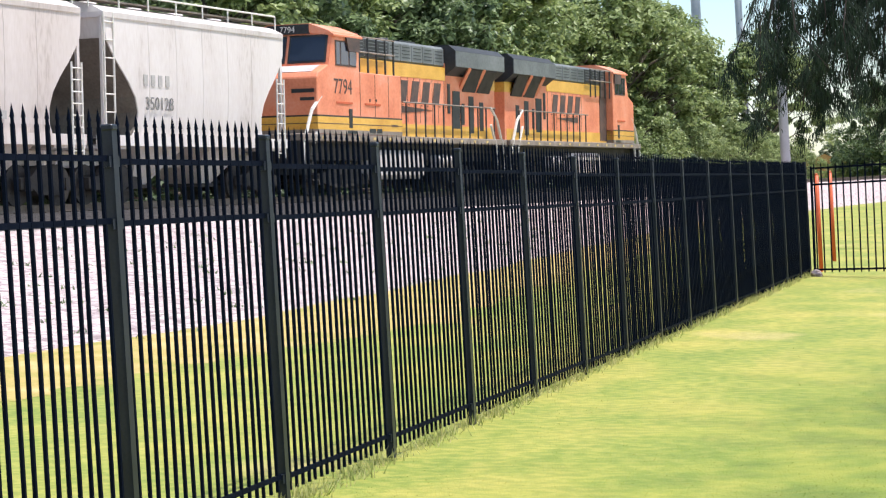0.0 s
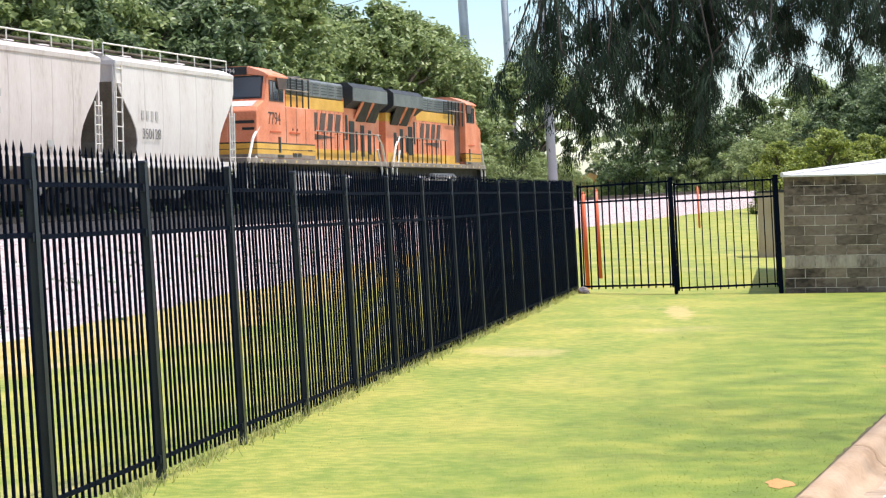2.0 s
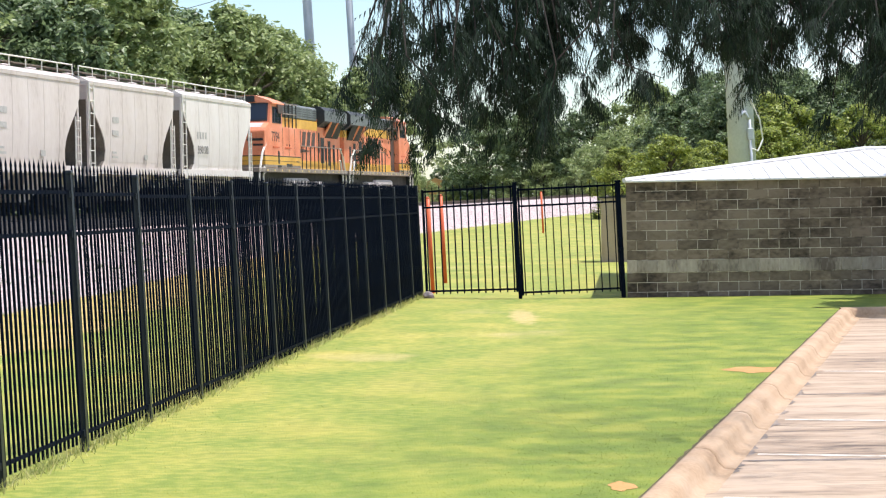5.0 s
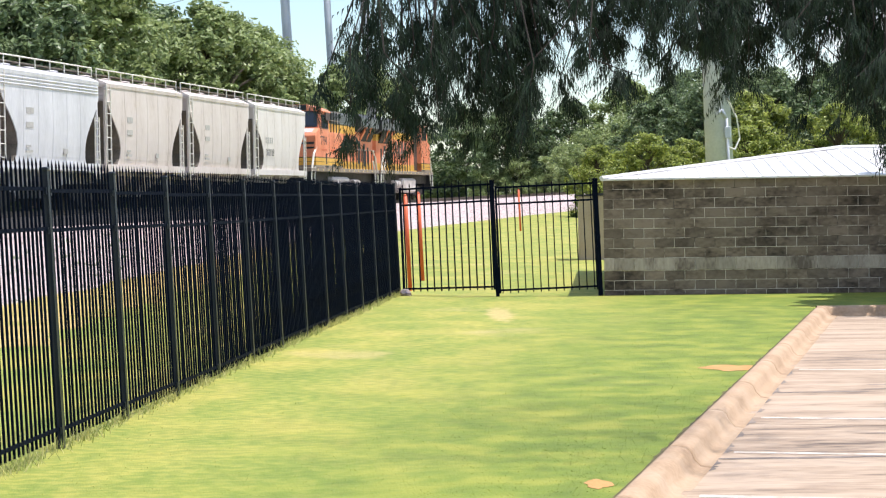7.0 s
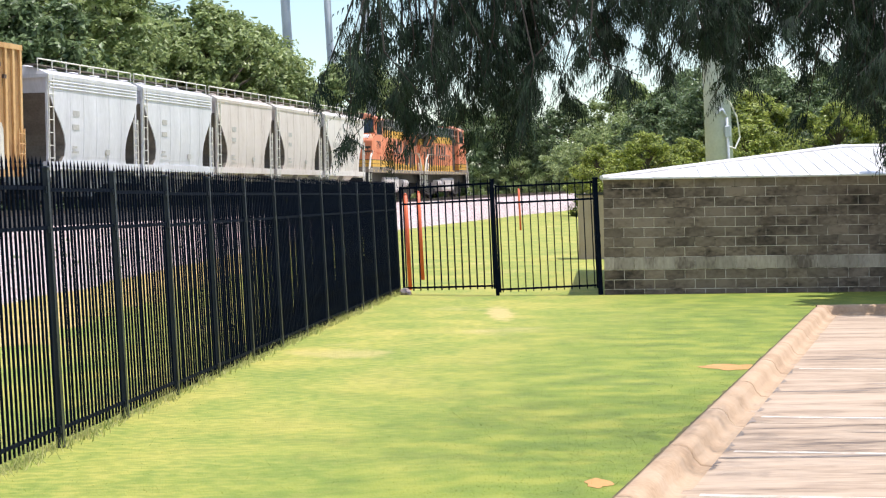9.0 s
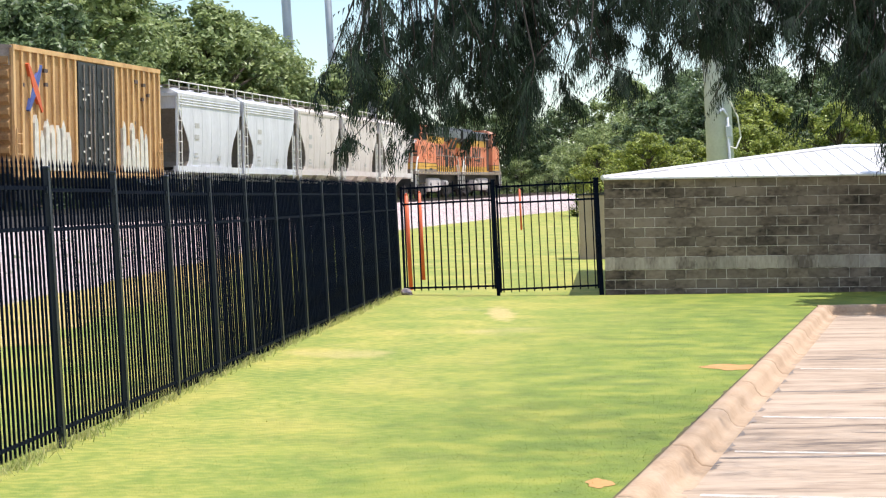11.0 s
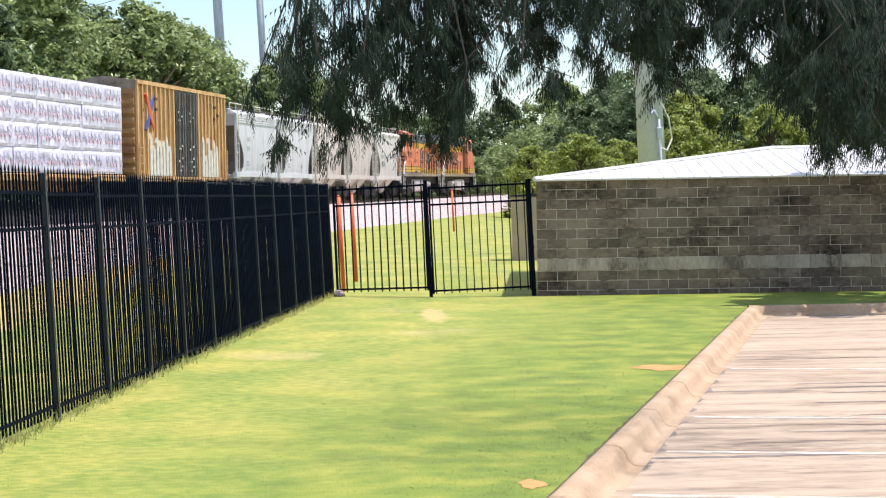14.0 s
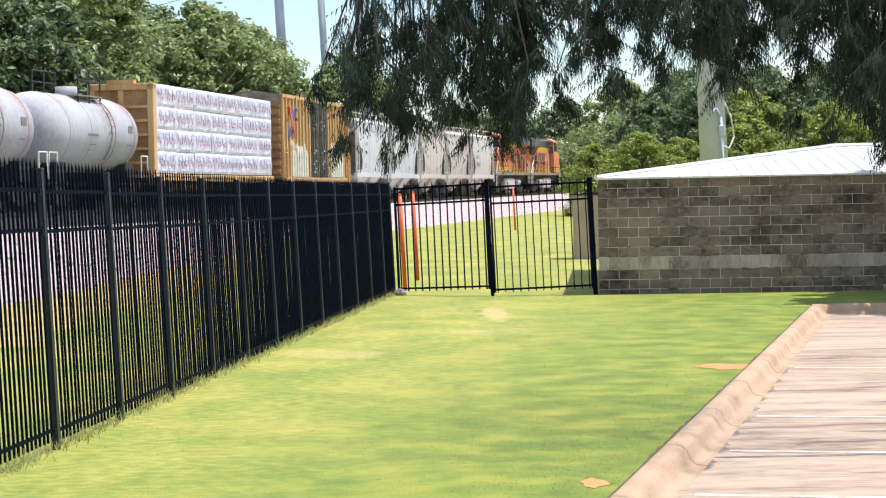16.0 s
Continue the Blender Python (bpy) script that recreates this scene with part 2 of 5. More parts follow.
M_POLE = worn("galvanised_steel", [(0.38, 0.41, 0.47), (0.52, 0.55, 0.61)], 0.6, 12, 0.55, 0.0)
M_RED_POST = worn("red_orange_post_paint", [(0.5, 0.07, 0.02), (0.68, 0.13, 0.04)], 2, 20, 0.5)
M_TAN = worn("tan_cabinet_paint", [(0.36, 0.28, 0.2), (0.46, 0.37, 0.27)], 1, 20, 0.6)
M_LEAF_A = leafy("leaf_deep", (0.05, 0.085, 0.038), (0.3, 0.39, 0.19), 0.4, 0.4)
M_LEAF_B = leafy("leaf_bright", (0.11, 0.165, 0.055), (0.44, 0.51, 0.215), 0.42, 0.4)
M_LEAF_YELLOW = leafy("leaf_yellow_green", (0.09, 0.14, 0.03), (0.52, 0.57, 0.14), 0.45, 0.4)
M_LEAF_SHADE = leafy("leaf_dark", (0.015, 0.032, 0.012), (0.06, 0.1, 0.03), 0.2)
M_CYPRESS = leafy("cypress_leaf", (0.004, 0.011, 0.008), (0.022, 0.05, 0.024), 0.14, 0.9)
M_TWIG = worn("dark_twig_bark", [(0.015, 0.012, 0.01), (0.04, 0.032, 0.026)], 5, 30, 0.95)
M_WEED = leafy("weed", (0.22, 0.28, 0.06), (0.66, 0.6, 0.28), 0.45, 0.8)


# ---- building helpers ----
def box(bm, x0, x1, y0, y1, z0, z1, m=None):
    vs = [bm.verts.new(v if m is None else m @ Vector(v)) for v in
          ((x0, y0, z0), (x1, y0, z0), (x1, y1, z0), (x0, y1, z0), (x0, y0, z1), (x1, y0, z1), (x1, y1, z1), (x0, y1, z1))]
    for q in ((0, 3, 2, 1), (4, 5, 6, 7), (0, 1, 5, 4), (1, 2, 6, 5), (2, 3, 7, 6), (3, 0, 4, 7)):
        bm.faces.new([vs[i] for i in q])


def bevelled(bm, width):
    bmesh.ops.bevel(bm, geom=list(bm.edges), offset=width, segments=1, affect="EDGES")
    return bm


def tube(bm, a, b, r0, r1=None, seg=8, caps=True):
    a, b = Vector(a), Vector(b)
    r1 = r0 if r1 is None else r1
    q = (b - a).to_track_quat("Z", "Y")
    rings = []
    for c, r in ((a, r0), (b, r1)):
        rings.append([bm.verts.new(c + q @ Vector((r * math.cos(2 * math.pi * i / seg), r * math.sin(2 * math.pi * i / seg), 0))) for i in range(seg)])
    for i in range(seg):
        f = bm.faces.new((rings[0][i], rings[0][(i + 1) % seg], rings[1][(i + 1) % seg], rings[1][i]))
        f.smooth = seg > 6
    if caps:
        bm.faces.new(rings[0][::-1])
        bm.faces.new(rings[1])


def bent(bm, points, r, seg=6):
    for a, b in zip(points, points[1:]):
        tube(bm, a, b, r, seg=seg)


def prism(bm, outline, y0, y1):
    """A solid with the outline (x, z), from y0 to y1."""
    a = [bm.verts.new((x, y0, z)) for x, z in outline]
    b = [bm.verts.new((x, y1, z)) for x, z in outline]
    n = len(a)
    bm.faces.new(a)
    bm.faces.new(b[::-1])
    for i in range(n):
        bm.faces.new((a[i], b[i], b[(i + 1) % n], a[(i + 1) % n]))


def mesh_of(name, bm, material):
    bmesh.ops.recalc_face_normals(bm, faces=list(bm.faces))
    data = bpy.data.meshes.new(name)
    bm.to_mesh(data)
    bm.free()
    data.materials.append(material)
    return data


def part(name, bm, material, parent=None, label=""):
    ob = new(name, mesh_of(name, bm, material))
    ob.parent = parent
    return tagged(ob, label)


def shared(name, data, parent, m):
    ob = new(name, data)
    ob.parent = parent
    ob.matrix_local = m
    return ob


def thing(name, m, label, category, group="", kind=""):
    ob = new(name)
    ob.empty_display_size = 0.2
    ob.matrix_world = m
    return tagged(ob, label, category, group, kind)


def structure(name, bm, material, label="", category=""):
    return tagged(part(name, bm, material), label, category, "", "structure")


def raw(name, verts, faces, material):
    data = bpy.data.meshes.new(name)
    data.from_pydata(verts, [], faces)
    data.materials.append(material)
    return data


def lettering(name, text, height, material, parent, m):
    c = bpy.data.curves.new(name, "FONT")
    c.body, c.size, c.extrude, c.align_x = text, height * 1.4, 0.004, "CENTER"
    temp = bpy.data.objects.new("temp", c)
    data = bpy.data.meshes.new_from_object(temp)
    bpy.data.objects.remove(temp)
    data.materials.append(material)
    return shared(name, data, parent, m)


# ---- the railway's frame: along the track (s), away from the lawn (q), height over the rail ----
TRACK_TURN = radians(11.0)
ALONG = Vector((math.sin(TRACK_TURN), math.cos(TRACK_TURN), 0))
ACROSS = Vector((-math.cos(TRACK_TURN), math.sin(TRACK_TURN), 0))
TRACK_Q, SPEED, GRADE = 29.55, 7.37, 0.002


# the line drifts a little away from the lawn, then bends to the right in the distance
BEND_S = (80, 103, 116, 138, 154, 169, 182, 195, 210, 230, 300, 560)
BEND_Q = (0.0, 0.17, 0.36, 0.54, 0.6, 0.48, 0.2, -0.18, -0.62, -1.4, -5.4, -32.0)


def bend(s):
    return sum(float(np.interp(s + d, BEND_S, BEND_Q)) for d in (-8, -4, 0, 4, 8)) / 5


def rail_z(s):
    return 1.6 + GRADE * s + 0.0045 * max(0.0, min(s, 240) - 145)


def on_track(s, q=TRACK_Q, up=0.0):
    p = ALONG * s + ACROSS * (q + bend(s))
    return Vector((p.x, p.y, rail_z(s) + up))


def train_pose(s, flip=False):
    """A car's pose with its origin at s; it lies on the chord to its other end."""
    p = on_track(s)
    way = p - on_track(s - 16) if flip else on_track(s + 12) - p
    turn = math.degrees(math.atan2(way.y, way.x))
    tilt = -math.degrees(math.asin(way.z / way.length))
    return pose(p.x, p.y, p.z, 0, tilt, turn) @ (pose(0, 0, 0, 0, 0, 180) if flip else Matrix())


# ---- ground, lot, kerb ----
KERB_A, KERB_DIR = Vector((1.2, 13.1, 0)), Vector((0.2425, 0.9702, 0))
KERB_OUT = Vector((0.9702, -0.2425, 0))
CORNER = Vector((6.42, 34.0, 0))


def build_ground():
    bm = bmesh.new()
    near = KERB_A - KERB_DIR * 90
    up = [(near.x, near.y), (CORNER.x, CORNER.y), (400, 34), (3000, 34), (3000, 3000), (-3000, 3000), (-3000, near.y)]
    low = [(near.x, near.y), (CORNER.x, CORNER.y), (400, 34), (3000, 34), (3000, -3000), (-3000, -3000), (-3000, near.y)]
    a = [bm.verts.new((x, y, 0)) for x, y in up]
    b = [bm.verts.new((x, y, -0.2)) for x, y in low]
    bm.faces.new(a)
    bm.faces.new(b[::-1])
    for i in range(3):
        bm.faces.new((a[i], a[i + 1], b[i + 1], b[i]))
    bm.faces.new((a[6], a[0], b[0], b[6]))
    bmesh.ops.triangulate(bm, faces=list(bm.faces))
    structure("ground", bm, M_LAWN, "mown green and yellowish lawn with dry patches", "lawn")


def along_kerb(d, out=0.0, z=0.0):
    p = KERB_A + KERB_DIR * d + KERB_OUT * out
    return Vector((p.x, p.y, z))


def build_lot():
    bm = bmesh.new()
    # slabs of the lot, divided by shallow joints
    length = (CORNER - KERB_A).length
    for i in range(-12, 4):
        for j in range(8):
            d0, d1 = i * 5.4 + 0.015, i * 5.4 + 5.385
            d1 = min(d1, length + 0.6)
            vs = [along_kerb(d, 0.2 + o, z) for z in (-0.12, -0.19) for d, o in ((d0, j * 4.5 + 0.01), (d1, j * 4.5 + 0.01), (d1, j * 4.5 + 4.49), (d0, j * 4.5 + 4.49))]
            vs = [bm.verts.new(v) for v in vs]
            bm.faces.new(vs[:4])
            for k in range(4):
                bm.faces.new((vs[k], vs[(k + 1) % 4], vs[(k + 1) % 4 + 4], vs[k + 4]))
    structure("pavement", bm, M_CONCRETE, "pale tan concrete parking lot with joints and stains", "pavement")
    bm = bmesh.new()
    vs = [along_kerb(d, o, -0.14) for d, o in ((-66, 0.1), (length + 1.5, 0.1), (length + 1.5, 40), (-66, 40))]
    bm.faces.new([bm.verts.new(v) for v in vs])
    structure("pavement_base", bm, M_STAIN_SHADE, "dark joint filler under the concrete slabs", "pavement")
    # painted stall lines
    for n, d in enumerate((-7.2, -4.6, -2.0, 0.95, 3.35, 5.9, 11.1)):
        bm = bmesh.new()
        vs = [along_kerb(d + a, o, -0.117) for a, o in ((-0.05, 0.35), (0.05, 0.35), (0.05, 5.4), (-0.05, 5.4))]
        bm.faces.new([bm.verts.new(v) for v in vs])
        structure("stall_line", bm, M_PAINT_LINE, "faded white parking stall line on concrete", "road marking")
    # kerb in cast lengths with rounded nose and a sagging gutter dip at each joint
    prof = ((-0.07, -0.15), (-0.07, 0.025), (-0.04, 0.045), (0.03, 0.046), (0.08, 0.032), (0.115, 0.0), (0.14, -0.06), (0.19, -0.108), (0.27, -0.116), (0.27, -0.15))
    d = -40.0
    n = 0
    while d < length - 0.05:
        e = min(d + 2.65, length)
        bm = bmesh.new()
        rows_ = []
        steps = 24
        for k in range(steps + 1):
            t = k / steps
            dd = d + (e - d) * t + (0.004 if k == 0 else -0.004 if k == steps else 0)
            dip = max(0.0, 1 - abs(t - 0.5) / 0.06) * (n % 2)
            ring = []
            for o, z in prof:
                wob = 0.003 * noise.noise(Vector((dd * 1.3, o * 6, 0)))
                inner = 0.0 < o < 0.3
                ring.append(bm.verts.new(along_kerb(dd, o - (0.045 * dip if inner else 0) + wob, z + wob - (0.012 * dip if inner else 0))))
            rows_.append(ring)
        for a, b in zip(rows_, rows_[1:]):
            for q in range(len(prof) - 1):
                bm.faces.new((a[q], a[q + 1], b[q + 1], b[q])).smooth = True
        bm.faces.new(rows_[0])
        bm.faces.new(rows_[-1][::-1])
        structure("kerb", bm, M_KERB, "rounded sunlit concrete kerb stained by rust and soil", "kerb")
        d = e
        n += 1
    bm = bmesh.new()
    a0, a1 = [], []
    for o, z in prof:
        a0.append(bm.verts.new((CORNER.x - 0.05, CORNER.y + 0.1 - o, z)))
        a1.append(bm.verts.new((45, CORNER.y + 0.35 - o, z)))
    for q in range(len(prof) - 1):
        bm.faces.new((a0[q], a1[q], a1[q + 1], a0[q + 1])).smooth = True
    structure("kerb", bm, M_KERB, "concrete kerb at the far end of the lot", "kerb")
    # ragged dark strip that paints the kerb's shadow line on the lawn edge
    bm = bmesh.new()
    prev = None
    for k in range(140):
        d = -6 + (length + 6) * k / 139
        w = 0.03 + 0.05 * abs(noise.noise(Vector((d * 2.2, 7, 0))))
        pair = [bm.verts.new(along_kerb(d, -0.075 - w, 0.005)), bm.verts.new(along_kerb(d, -0.065, 0.005))]
        if prev:
            bm.faces.new((prev[0], pair[0], pair[1], prev[1]))
        prev = pair
    structure("shadow_edge", bm, M_EDGE, "dark brown strip painting the shadow line between lawn and kerb", "soil")
    # bare soil, and streaks for stains and painted dappled shade
    for x, y, rx, ry, mat, z, lab in ((3.28, 22.75, 0.33, 0.4, M_SOIL, 0.004, "bare orange soil patch in the lawn"), (1.05, 13.75, 0.09, 0.22, M_SOIL, 0.004, "bare orange soil patch at the kerb")):
        patch(x, y, rx, ry, mat, z, "soil_patch", lab)
    # stain streaks, some drawn in place of the tree's thin shadows
    streaks = [(random.uniform(2.5, 15), random.uniform(0.5, 3.6), random.uniform(0.3, 0.9), random.uniform(0.03, 0.07)) for k in range(7)]
    streaks += [(random.uniform(8.5, 14.5), random.uniform(0.8, 4.2), random.uniform(0.15, 0.45), random.uniform(0.015, 0.04)) for k in range(18)]
    # dirt washed into the gutter
    for d in (2.2, 3.2, 4.3, 5.2, 6.3, 7.2, 8.1, 9.2, 10.2):
        bm = bmesh.new()
        span = random.uniform(0.35, 0.8)
        rim = []
        for k in range(13):
            t = k / 12
            rim.append((along_kerb(d + span * t, 0.272, -0.1168), along_kerb(d + span * t, 0.276 + 0.07 * math.sin(math.pi * t) * (0.6 + noise.noise(Vector((d * 3, t * 9, 2)))), -0.1168)))
        rim = [[bm.verts.new(v) for v in pair] for pair in rim]
        for a, b in zip(rim, rim[1:]):
            bm.faces.new((a[0], b[0], b[1], a[1]))
        structure("gutter_dirt", bm, M_STAIN_SHADE, "dark dirt washed into the kerb gutter", "ground patch")
    for d, o, rx, ry in streaks + list(((3.1, 1.0, 0.8, 0.06), (9.4, 1.9, 0.9, 0.05), (10.3, 2.9, 0.7, 0.05), (12.6, 1.2, 0.8, 0.05), (7.4, 2.0, 0.7, 0.04), (4.9, 1.9, 0.8, 0.04))):
        p = along_kerb(d, o)
        patch(p.x, p.y, rx, ry, M_STAIN_SHADE, -0.1175, "stain_shade_streak", "dark irregular streak on the concrete lot, stain and painted dappled shade")


def patch(x, y, rx, ry, mat, z, name, lab):
    bm = bmesh.new()
    ring = []
    for i in range(28):
        a = 2 * math.pi * i / 28
        r = 1 + 0.55 * noise.noise(Vector((math.cos(a) * 1.7 + x, math.sin(a) * 1.7 + y, 3)))
        ring.append(bm.verts.new((x + rx * r * math.cos(a), y + ry * r * math.sin(a), z)))
    bm.faces.new(ring)
    structure(name, bm, mat, lab, "ground patch")


def toe(s):
    q = 13.5 + max(0.0, min(s, 80) - 26) * 0.17 + max(0.0, min(s, 190) - 80) * 0.012
    return q, max(0.0, min(0.55, (s - 60) * 0.0042))


def build_railway():
    bed, bank, oily_shade, dry = bmesh.new(), bmesh.new(), bmesh.new(), bmesh.new()
    prev = edge = None
    s = -120.0
    while s < 560:
        q, z = toe(s)
        q += 0.5 * noise.noise(Vector((s * 0.22, 1, 0)))
        r = rail_z(s)
        cross = [(q, z + 0.01), (q + (25.6 - q) * 0.5, z + (r - 0.55 - z) * 0.46), (25.6, r - 0.5), (27.4, r - 0.2), (31.7, r - 0.2), (33.5, r - 0.5), (40, 0.4), (46, 0.02)]
        ring = []
        for i, (a, h) in enumerate(cross):
            p = on_track(s, a)
            ring.append(bed.verts.new((p.x, p.y, h + (0.08 * noise.noise(Vector((s * 0.5, a, 0))) if i in (1,) else 0))))
        grass = []
        for a, h in ((8.5, 0.004), (max(9.0, q - 4.5), 0.006 + z * 0.55), (q + 0.15, z + 0.02)):
            p = on_track(s, a)
            grass.append(bank.verts.new((p.x, p.y, h)))
        dark = [oily_shade.verts.new(v.co + Vector((0, 0, 0.012))) for v in ring[2:6]]
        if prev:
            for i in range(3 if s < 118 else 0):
                oily_shade.faces.new((prev[2][i], dark[i], dark[i + 1], prev[2][i + 1])).smooth = True
            for i in range(len(ring) - 1):
                bed.faces.new((prev[0][i], ring[i], ring[i + 1], prev[0][i + 1])).smooth = True
            if s > 56:
                for i in range(len(grass) - 1):
                    bank.faces.new((prev[1][i], grass[i], grass[i + 1], prev[1][i + 1])).smooth = True
        prev = (ring, grass, dark)
        s += 4.0 if s > 100 else 1.5
    structure("railway_bed", bed, M_BALLAST, "pale pinkish crushed-stone railway ballast bank", "ballast")
    # dark sheet on the bed, painting the shade below the cars over oily stone
    structure("track_shoulder", oily_shade, M_BALLAST_DARK, "dark ballast shoulder, oil fouling and the train's shade in one colour", "ballast")
    for k in range(330):
        s = -20 + k * 0.34
        q, z = toe(s)
        wide = 2.2 + 1.0 * noise.noise(Vector((s * 0.35, 5, 0))) + 0.9 * noise.noise(Vector((s * 1.9, 8, 0))) + 0.5 * noise.noise(Vector((s * 6, 3, 0)))
        strip = []
        for a, h in ((q - wide, 0.003 + z * 0.75), (q + 0.7, z + 0.06)):
            p = on_track(s, a)
            strip.append(dry.verts.new((p.x, p.y, h)))
        if edge:
            dry.faces.new((edge[0], strip[0], strip[1], edge[1]))
        edge = strip
    structure("dry_verge", dry, M_STRAW, "strip of dry straw-yellow grass along the ballast", "grass")
    structure("grass_bank", bank, M_LAWN, "grassy bank rising towards the ballast", "bank")
    for side in (-0.75, 0.75):
        bm = bmesh.new()
        for w, z0, z1 in ((0.07, -0.17, -0.15), (0.012, -0.15, -0.04), (0.036, -0.04, 0.0)):
            rings = [[bm.verts.new(on_track(s, TRACK_Q + side + a, up)) for a, up in ((-w, z0), (w, z0), (w, z1), (-w, z1))] for s in (-120, 40, *range(80, 321, 8), 560)]
            for c, d in zip(rings, rings[1:]):
                for i in range(4):
                    bm.faces.new((c[i], c[(i + 1) % 4], d[(i + 1) % 4], d[i]))
            bm.faces.new(rings[0])
            bm.faces.new(rings[-1][::-1])
        structure("rail", bm, M_STEEL, "long steel running rail on timber ties", "rail")
    bm = bmesh.new()
    s = -20.0
    while s < 260:
        p = on_track(s)
        m = train_pose(s)
        box(bm, -0.11, 0.11, -1.3, 1.3, -0.34, -0.165, m)
        s += 0.55
    tagged(structure("railway_ties", bm, M_TIE, "row of dark timber ties in ballast", "railway tie"), kind="stuff")


# ---- the long black fence ----
F0 = Vector((-3.52, 11.97, 0))
F_STEP = 2.149
F_DIR = Vector((0.0875, 0.9962, 0)).normalized()
F_TURN = math.degrees(math.atan2(F_DIR.y, F_DIR.x))
LEAN = -2.3


def fence_pose(k, z=0.0):
    z += max(-0.03, 0.035 - 0.016 * k)
    p = F0 + F_DIR * (F_STEP * k)
    return pose(p.x, p.y, z, 0, 0, F_TURN) @ pose(0, 0, 0, LEAN, 0, 0)


def picket_mesh(w, h, z0, bow=(0.0, 0.0)):
    """A spear-topped bar; bow is how far its middle has warped along and across the fence."""
    bm = bmesh.new()
    rings = []
    for k in range(7):
        t = k / 6
        dx, dy = (b * math.sin(math.pi * t) for b in bow)
        rings.append([bm.verts.new((x * w + dx, y * w + dy, z0 + (h - 0.1 - z0) * t)) for x, y in ((-1, -1), (1, -1), (1, 1), (-1, 1))])
    for a, b in zip(rings, rings[1:]):
        for i in range(4):
            bm.faces.new((a[i], a[(i + 1) % 4], b[(i + 1) % 4], b[i]))
    bm.faces.new(rings[0][::-1])
    bm.faces.new(rings[-1])
    box(bm, -w * 0.7, w * 0.7, -w * 0.7, w * 0.7, h - 0.1, h - 0.07)
    top = bm.verts.new((0, 0, h))
    ring = [bm.verts.new((x * w, y * w, h - 0.07)) for x, y in ((-1, -1), (1, -1), (1, 1), (-1, 1))]
    for i in range(4):
        bm.faces.new((ring[i], ring[(i + 1) % 4], top))
    bm.faces.new(ring[::-1])
    return mesh_of("picket", bm, M_FENCE)


def build_fence():
    """One long run: panels of rails with pickets between square capped posts."""
    fence = thing("fence", Matrix(), "long black steel picket fence with spear tops and square posts", "fence")
    rails = bmesh.new()
    box(rails, 0.05, F_STEP - 0.05, -0.0075, 0.0075, -0.016, 0.016)
    rails = mesh_of("rail", rails, M_FENCE)
    warps = random.Random(4)
    pickets = [picket_mesh(0.0092, 2.365, 0.06, (warps.uniform(-0.012, 0.012), warps.uniform(-0.003, 0.003))) for k in range(9)]
    q = bmesh.new()
    box(q, -0.03, 0.03, -0.03, 0.03, 0, 2.27)
    for side in (-1, 1):
        for z in (0.15, 1.78, 2.105):
            box(q, side * 0.04 - 0.02, side * 0.04 + 0.02, -0.022, 0.022, z - 0.028, z + 0.028)
    shaft = mesh_of("post", q, M_POST)
    q = bmesh.new()
    box(q, -0.036, 0.036, -0.036, 0.036, 2.265, 2.3)
    cap = mesh_of("cap", bevelled(q, 0.008), M_POST)
    ends = [float(k) for k in range(-4, 14)] + [13.83]
    for a, b in zip(ends, ends[1:]):
        full = b - a > 0.9
        panel = shared("panel", rails, fence, fence_pose(a) @ pose(0, 0, 0.15) @ Matrix.Diagonal((b - a, 1, 1, 1)))
        for z in (1.63, 1.955):
            shared("rail", rails, panel, pose(0, 0, z))
        n = 18 if full else 15
        for i in range(n):
            shared("picket", warps.choice(pickets), panel, pose(0.05 + (F_STEP - 0.1) * (i + 0.5) / n + warps.uniform(-0.006, 0.006), warps.uniform(-0.001, 0.001), -0.15, 0, warps.uniform(-0.2, 0.2), 0))
    for k in ends:
        post = shared("post", shaft, fence, fence_pose(k, 0.05 if k > 12.5 else 0.0))
        shared("cap", cap, post, Matrix())


def build_gate():
    """Two gate leaves between the fence's end and the block wall; they sag towards the long fence."""
    picket = picket_mesh(0.011, 2.28, 0.04)
    for x0, y0, x1, y1, name in ((-0.83, 41.3, 1.05, 40.05, "gate_leaf"), (1.12, 40.0, 3.1, 39.8, "gate_leaf")):
        d = Vector((x1 - x0, y1 - y0, 0))
        n = 13
        leaf = thing(name, pose(x0, y0, 0.02, 0, -1.9, math.degrees(math.atan2(d.y, d.x))), "black steel gate leaf with slim spear-topped pickets", "gate", "gate leaves")
        for z in (0.1, 1.83, 2.16):
            bm = bmesh.new()
            box(bm, 0, d.length, -0.018, 0.018, z - 0.02, z + 0.02)
            part("rail", bm, M_FENCE, leaf)
        for i in range(n):
            shared("picket", picket, leaf, pose(d.length * (i + 0.5) / n, 0, 0))
        for x in (0.02, d.length - 0.02):
            bm = bmesh.new()
            box(bm, x - 0.02, x + 0.02, -0.02, 0.02, 0.04, 2.2)
            part("stile", bm, M_FENCE, leaf)
    for x, y, w in ((1.085, 40.0, 0.036), (3.13, 39.72, 0.045)):
        post = thing("gate_post", pose(x, y, 0, 0, -2.2, 0), "black square steel gate post with cap", "gate post", "gate posts")
        bm = bmesh.new()
        box(bm, -w, w, -w, w, 0, 2.3)
        part("shaft", bevelled(bm, 0.008), M_FENCE, post)
        bm = bmesh.new()
        box(bm, -w - 0.012, w + 0.012, -w - 0.012, w + 0.012, 2.3, 2.34)
        part("cap", bevelled(bm, 0.008), M_FENCE, post)
    for z in (0.95, 1.15):
        bm = bmesh.new()
        box(bm, -0.02, 0.05, -0.08, -0.05, z, z + 0.05)
